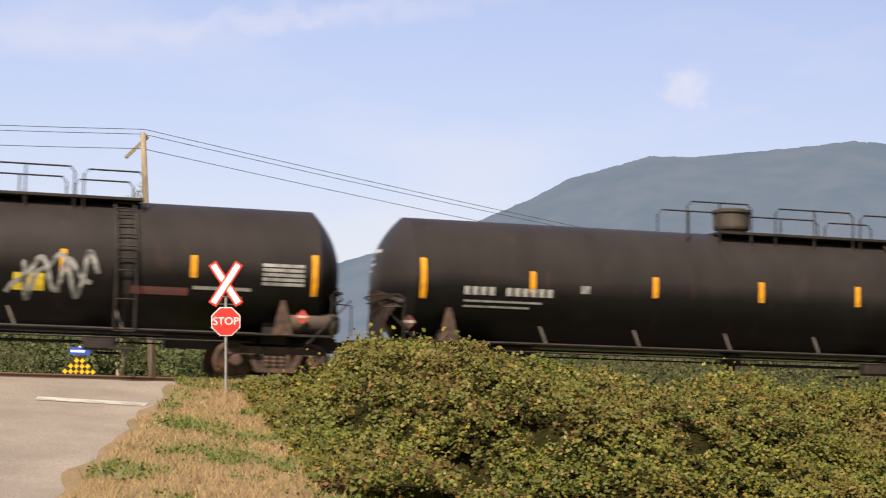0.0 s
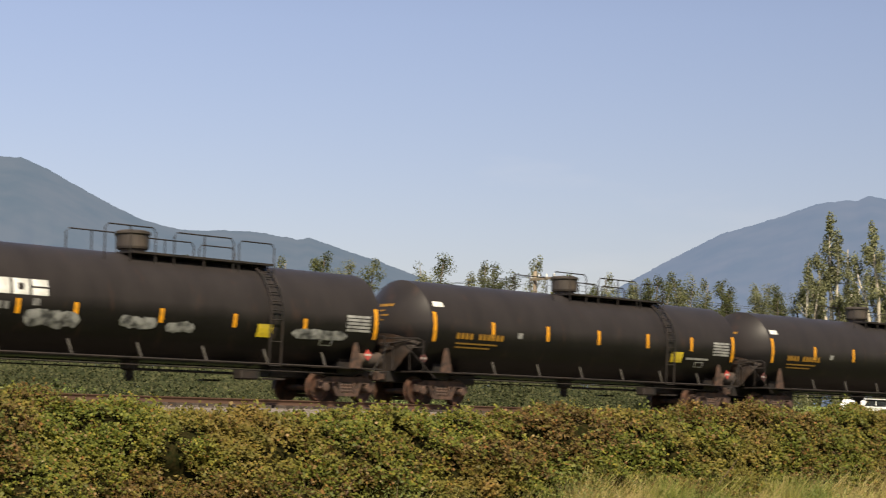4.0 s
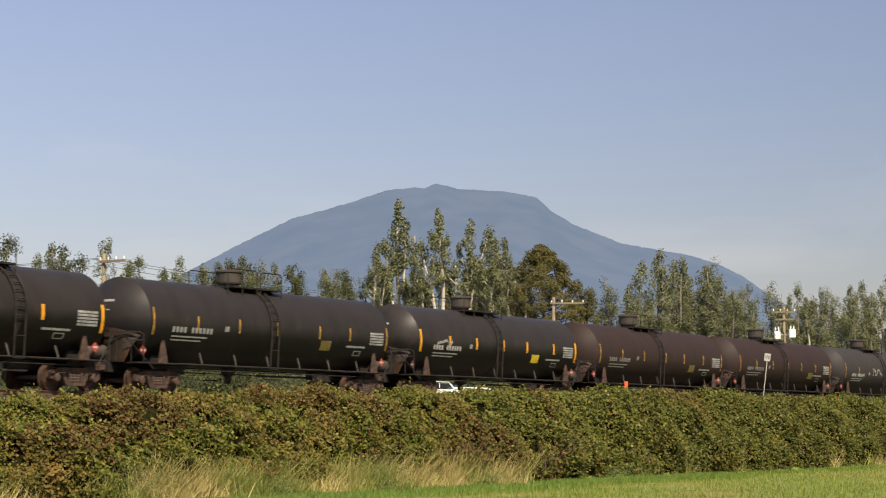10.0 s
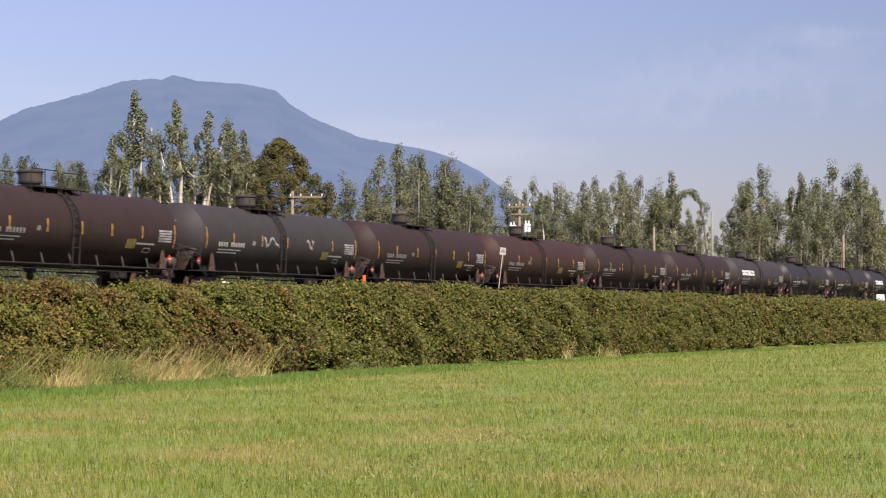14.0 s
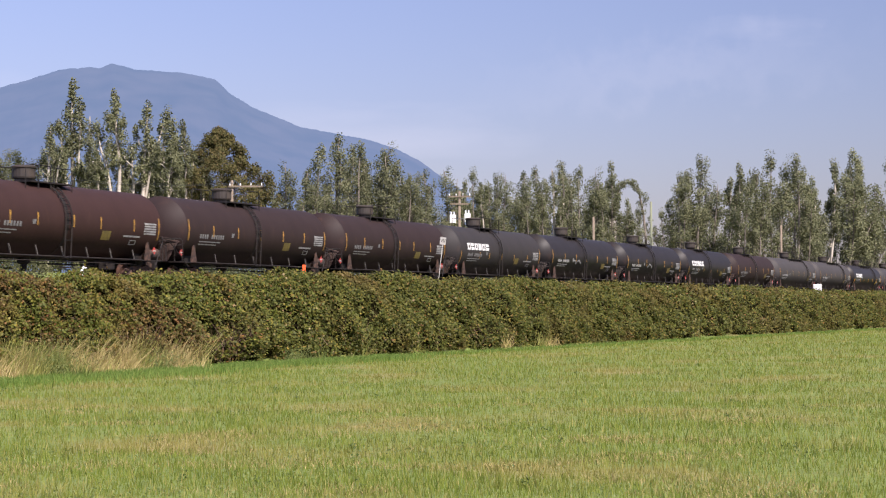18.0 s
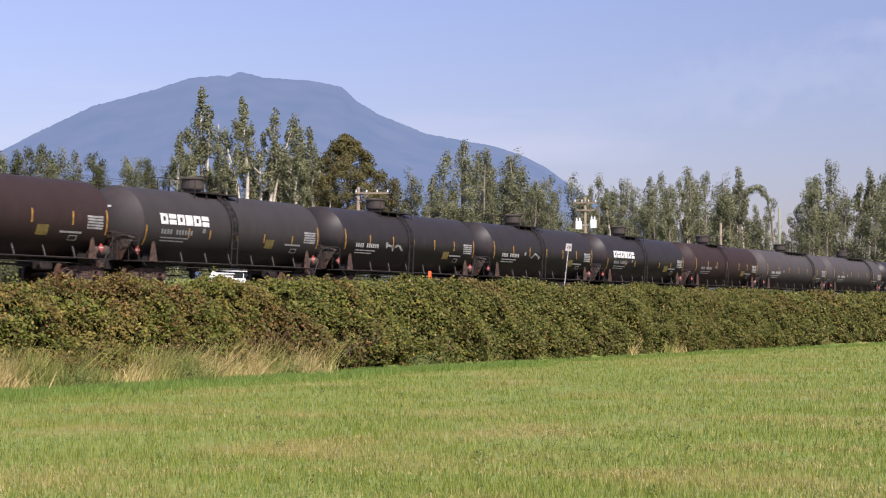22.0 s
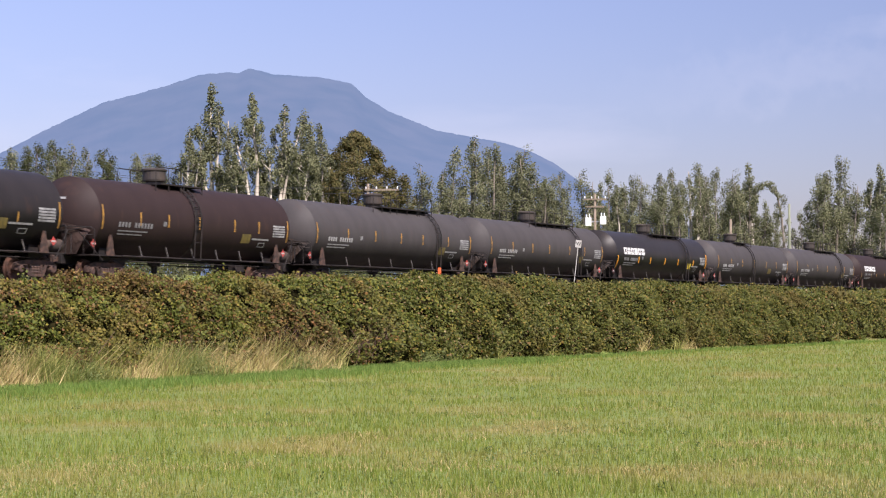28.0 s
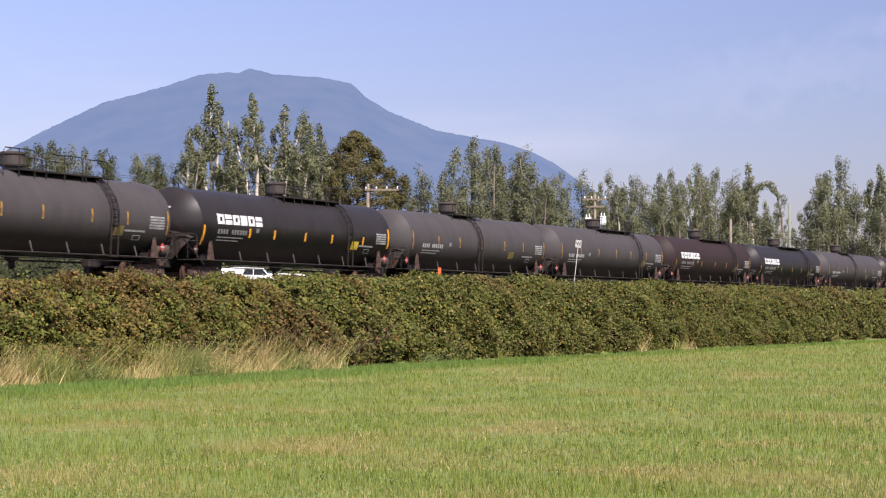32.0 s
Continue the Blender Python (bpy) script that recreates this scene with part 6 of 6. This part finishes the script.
    part("stencil_frame", cached(("frame",), small_frame), None, car, "small outlined stencil", pose(c - 2.3, 0, 0))
    part("yellow_panel", cached(("panel", old), lambda: finish("yellow_panel", patch(B(), 0, 0.66, -27, -12), M_PLACARD_OLD if old else M_PLACARD)), None, car, "plain yellow panel", pose(placard, 0, 0))
    # lettering on the head that looks forward
    for j in range(4):
        def head_line():
            bm = B()
            w, z0 = (0.62, 0.32, 0.5, 0.28)[j], 0.62 - 0.15 * j
            z1 = z0 + (0.085 if j == 0 else 0.05)
            prev = None
            for q in range(4):
                y = 0.28 - w * q / 3
                row = [bm.verts.new((-head_depth(math.hypot(y, z)) - 0.008, y, Z_TANK + z)) for z in (z0, z1)]
                if prev:
                    bm.faces.new((prev[0], row[0], row[1], prev[1]))
                prev = row
            return finish("lettering_line", bm, inkm)
        part("lettering_line", cached(("head", ink, j), head_line), None, car, "small lettering on the head", pose(-c, 0, 0))
    if seed == 0:
        part("faded_label", patch(B(), c - 4.3, c - 3.0, -26, -19), M_LABEL_OLD, car, "faded red painted label")
    if "outlined" in label:
        # thin dark frame painted round a panel of the shell
        for x0, x1, a0, a1 in ((3.15, 4.75, 20, 22), (3.10, 3.17, -9, 22), (4.73, 4.80, -9, 22)):
            part("panel_outline", patch(B(), x0, x1, a0, a1), M_IRON, car, "thin dark painted outline")
    if "tilted" in label:
        def mark():
            bm = B()
            for k in range(7):
                row = []
                for u, w in ((0, 0), (0.085, 0), (0.085, 0.13), (0, 0.13)):
                    t = u + 0.11 * k
                    y, z = -0.66 - 0.62 * t - w * 0.9, 1.02 - 0.92 * t + w * 0.25
                    row.append(bm.verts.new((-head_depth(math.hypot(y, z)) - 0.012, y, Z_TANK + z)))
                bm.faces.new(row)
            return finish("head_mark", bm, M_WHITE)
        part("head_mark", mark(), None, car, "tilted white painted mark", pose(-c, 0, 0))
    if ink == "yellow":
        part("lettering_block", cached(("shoulder",), lambda: finish("lettering_block", patch(B(), 0, 0.45, 24, 31), M_WHITE)), None, car, "small white block", pose(-c + 0.2, 0, 0))
    for gx_, w_, a0, a1 in graffiti:
        bm = B()
        if a1 - a0 > 13 and a1 < 0:
            # a chalky filled patch with a ragged outline
            n_ = int(w_ / 0.05)
            prev = None
            for i in range(n_ + 1):
                t = i / n_
                fat = max(0.02, 1 - abs(2 * t - 1) ** 12) * (a1 - a0) / 2
                up, dn = ((a0 + a1) / 2 + sg * fat * (0.82 + 0.24 * noise.noise((t * w_ * 2.2, seed + gx_, sg)) + 0.22 * noise.noise((t * w_ * 8, gx_, sg))) for sg in (1, -1))
                row = [bm.verts.new((gx_ + w_ * t, -math.cos(radians(a_)) * (R_TANK + 0.009), Z_TANK + math.sin(radians(a_)) * (R_TANK + 0.009))) for a_ in (dn + (up - dn) * k / 5 for k in range(6))]
                if prev:
                    for q in range(5):
                        bm.faces.new((prev[q], row[q], row[q + 1], prev[q + 1]))
                prev = row
            part("graffiti", finish("graffiti", bm, M_GRAFFITI), None, car, "chalky pale graffiti patch")
            continue
        # a sprayed scrawl: one looping ribbon laid on the shell
        n_ = max(40, int(w_ * 46))
        mid_, half_ = (a0 + a1) / 2, (a1 - a0) / 2
        ph = rng.uniform(0, 6)
        fat = 0.055 if w_ < 2 else 0.085

        def at_(t):
            k_ = t * w_ * 5.2
            return (gx_ + w_ * t + 0.14 * math.sin(k_ * 1.0 + ph), mid_ + half_ * (0.75 * math.sin(k_ * 1.37 + ph) + 0.25 * math.sin(k_ * 3.1)))
        prev = None
        for i in range(n_ + 1):
            t = i / n_
            (xa, aa), (xb, ab) = at_(t - 0.5 / n_), at_(t + 0.5 / n_)
            dx, dz = xb - xa, radians(ab - aa) * R_TANK
            ln = math.hypot(dx, dz) or 1
            ox, oz = -dz / ln * fat, math.degrees(dx / ln * fat / R_TANK)
            row = []
            for sg in (-1, 1):
                a_ = radians((aa + ab) / 2 + oz * sg)
                row.append(bm.verts.new(((xa + xb) / 2 + ox * sg, -math.cos(a_) * (R_TANK + 0.008), Z_TANK + math.sin(a_) * (R_TANK + 0.008))))
            if prev:
                bm.faces.new((prev[0], row[0], row[1], prev[1]))
            prev = row
        part("graffiti", finish("graffiti", bm, M_GRAFFITI), None, car, "chalky pale graffiti scrawl")
    return car


# gap positions of the train at the clip's start, from its front to its rear
GAPS = [-8.3, 10.7, 30.0, 48.5, 66.9, 85.5, 103.7, 122.4, 141.1, 159.3, 176.0, 191.9, 208.4, 224.2, 240.6, 256.5, 272.2, 288.2, 303.7, 319.3, 335.3, 351.3, 366.9,
        382.5, 400.4, 418.0, 436.0, 454.0, 472.3, 489.6, 507.0, 525.6, 544.0, 562.4, 580.8]
SPEED = 11.10
CARS = [
    ("black", "long", None, "white", ((1.7, 1.8, -36, 8), (1.6, 1.6, -34, 2)), 1.6, "with pale graffiti"),
    ("black", "long", None, "white", (), 5.6, "with white lettering"),
    ("black", "long", "big", "white", (), -2.6, "with bold white blocks and an outlined panel"),
    ("black", "mid", "big", "white", (), 2.2, "with bold white blocks"),
    ("black", "long", "big", "white", ((-4.4, 1.75, -32, -10), (-1.4, 1.25, -27, -11), (0.15, 1.0, -29, -15), (4.7, 2.2, -27, -13)), 3.4, "with bold white blocks and chalky graffiti patches"),
    ("black", "long", None, "yellow", (), 4.2, "with yellow lettering"),
    ("black", "long", None, "yellow", (), 4.6, "with yellow lettering"),
    ("black", "long", None, "white", (), -2.6, "with a glossy rounded head"),
    ("black", "long", None, "white", (), 1.4, "with white lettering and a tilted mark"),
    ("coal", "short", None, "grey", (), 2.4, "with faded grey lettering"),
    ("black", "short", None, "white", ((-5.3, 1.2, -6, 2),), 2.6, "with chalk scrawls"),
    ("brown", "short", None, "grey", (), 3.0, "weathered brown"),
    ("brown", "short", None, "grey", (), 3.2, "weathered brown"),
    ("slate", "short", None, "white", ((-2.2, 1.5, -12, 6), (1.8, 0.9, -10, 6)), 4.2, "slate grey with pale graffiti"),
    ("brown", "short", None, "grey", (), 3.0, "weathered brown"),
    ("red", "short", None, "grey", (), 2.0, "rusty red-brown"),
    ("brown", "short", None, "grey", (), 2.2, "dark brown"),
    ("brown", "short", None, "grey", (), 2.4, "weathered brown"),
    ("slate", "short", "big", "white", (), 1.8, "slate grey with bold white blocks"),
    ("coal", "short", None, "white", ((-2.8, 1.6, -16, -6),), 4.0, "with a pale graffiti patch"),
    ("coal", "short", None, "white", ((-2.0, 1.2, -14, -4),), 3.8, "with chalk scrawls"),
    ("coal", "short", "big", "white", (), 3.6, "with bold white blocks"),
    ("brown", "short", None, "grey", (), 3.0, "weathered brown"),
    ("grey", "long", None, "white", (), 5.8, "faded grey"),
    ("grey", "long", None, "white", (), 5.9, "faded grey"),
    ("black", "long", "big", "white", (), 6.0, "with bold white blocks"),
    ("grey", "short", None, "white", (), 3.2, "faded grey"),
    ("grey", "long", None, "white", (), 5.0, "faded grey"),
    ("brown", "long", "big", "white", (), 4.4, "dark brown with bold white blocks"),
    ("coal", "long", "big", "white", (), 4.0, "with bold white blocks"),
    ("grey", "short", None, "white", (), 3.0, "faded grey"),
    ("black", "short", "big", "white", (), 3.0, "with bold white blocks"),
    ("grey", "long", None, "white", (), 3.0, "faded grey"),
    ("black", "long", None, "white", (), 3.0, "with white lettering"),
]
NAMES = {"black": "dusty black tank car", "coal": "black tank car", "brown": "brown tank car", "red": "red-brown tank car", "grey": "grey tank car", "slate": "dark grey tank car"}
train = []
for i, (col, kind, word, ink, graf, plc, extra) in enumerate(CARS):
    a_, b_ = GAPS[i], GAPS[i + 1]
    train.append(((a_ + b_) / 2, tank_car(b_ - a_, col, kind, word, ink, graf, plc, NAMES[col] + " " + extra, i)))


# ---- what moves ----
def motions():
    for mid_s, car in train:
        rows_ = []
        for k in range(0, 33):
            s = mid_s - SPEED * k
            p = on_track(s)
            rows_.append((float(k), pose(p.x, p.y, RAIL, 0, 0, 90 - math.degrees(heading(s)))))
        walk(car, rows_)
    # the wheels turn as they roll
    turn = -math.degrees(SPEED / 0.42) / FPS
    for mid_s, car in train:
        for o in car.children_recursive:
            if o.name.startswith("wheelset"):
                x, z = o.location.x, o.location.z
                walk(o, [(k / FPS, pose(x, 0, z, 0, turn * k % 360, 0)) for k in range(0, 32 * FPS + 1)])


motions()
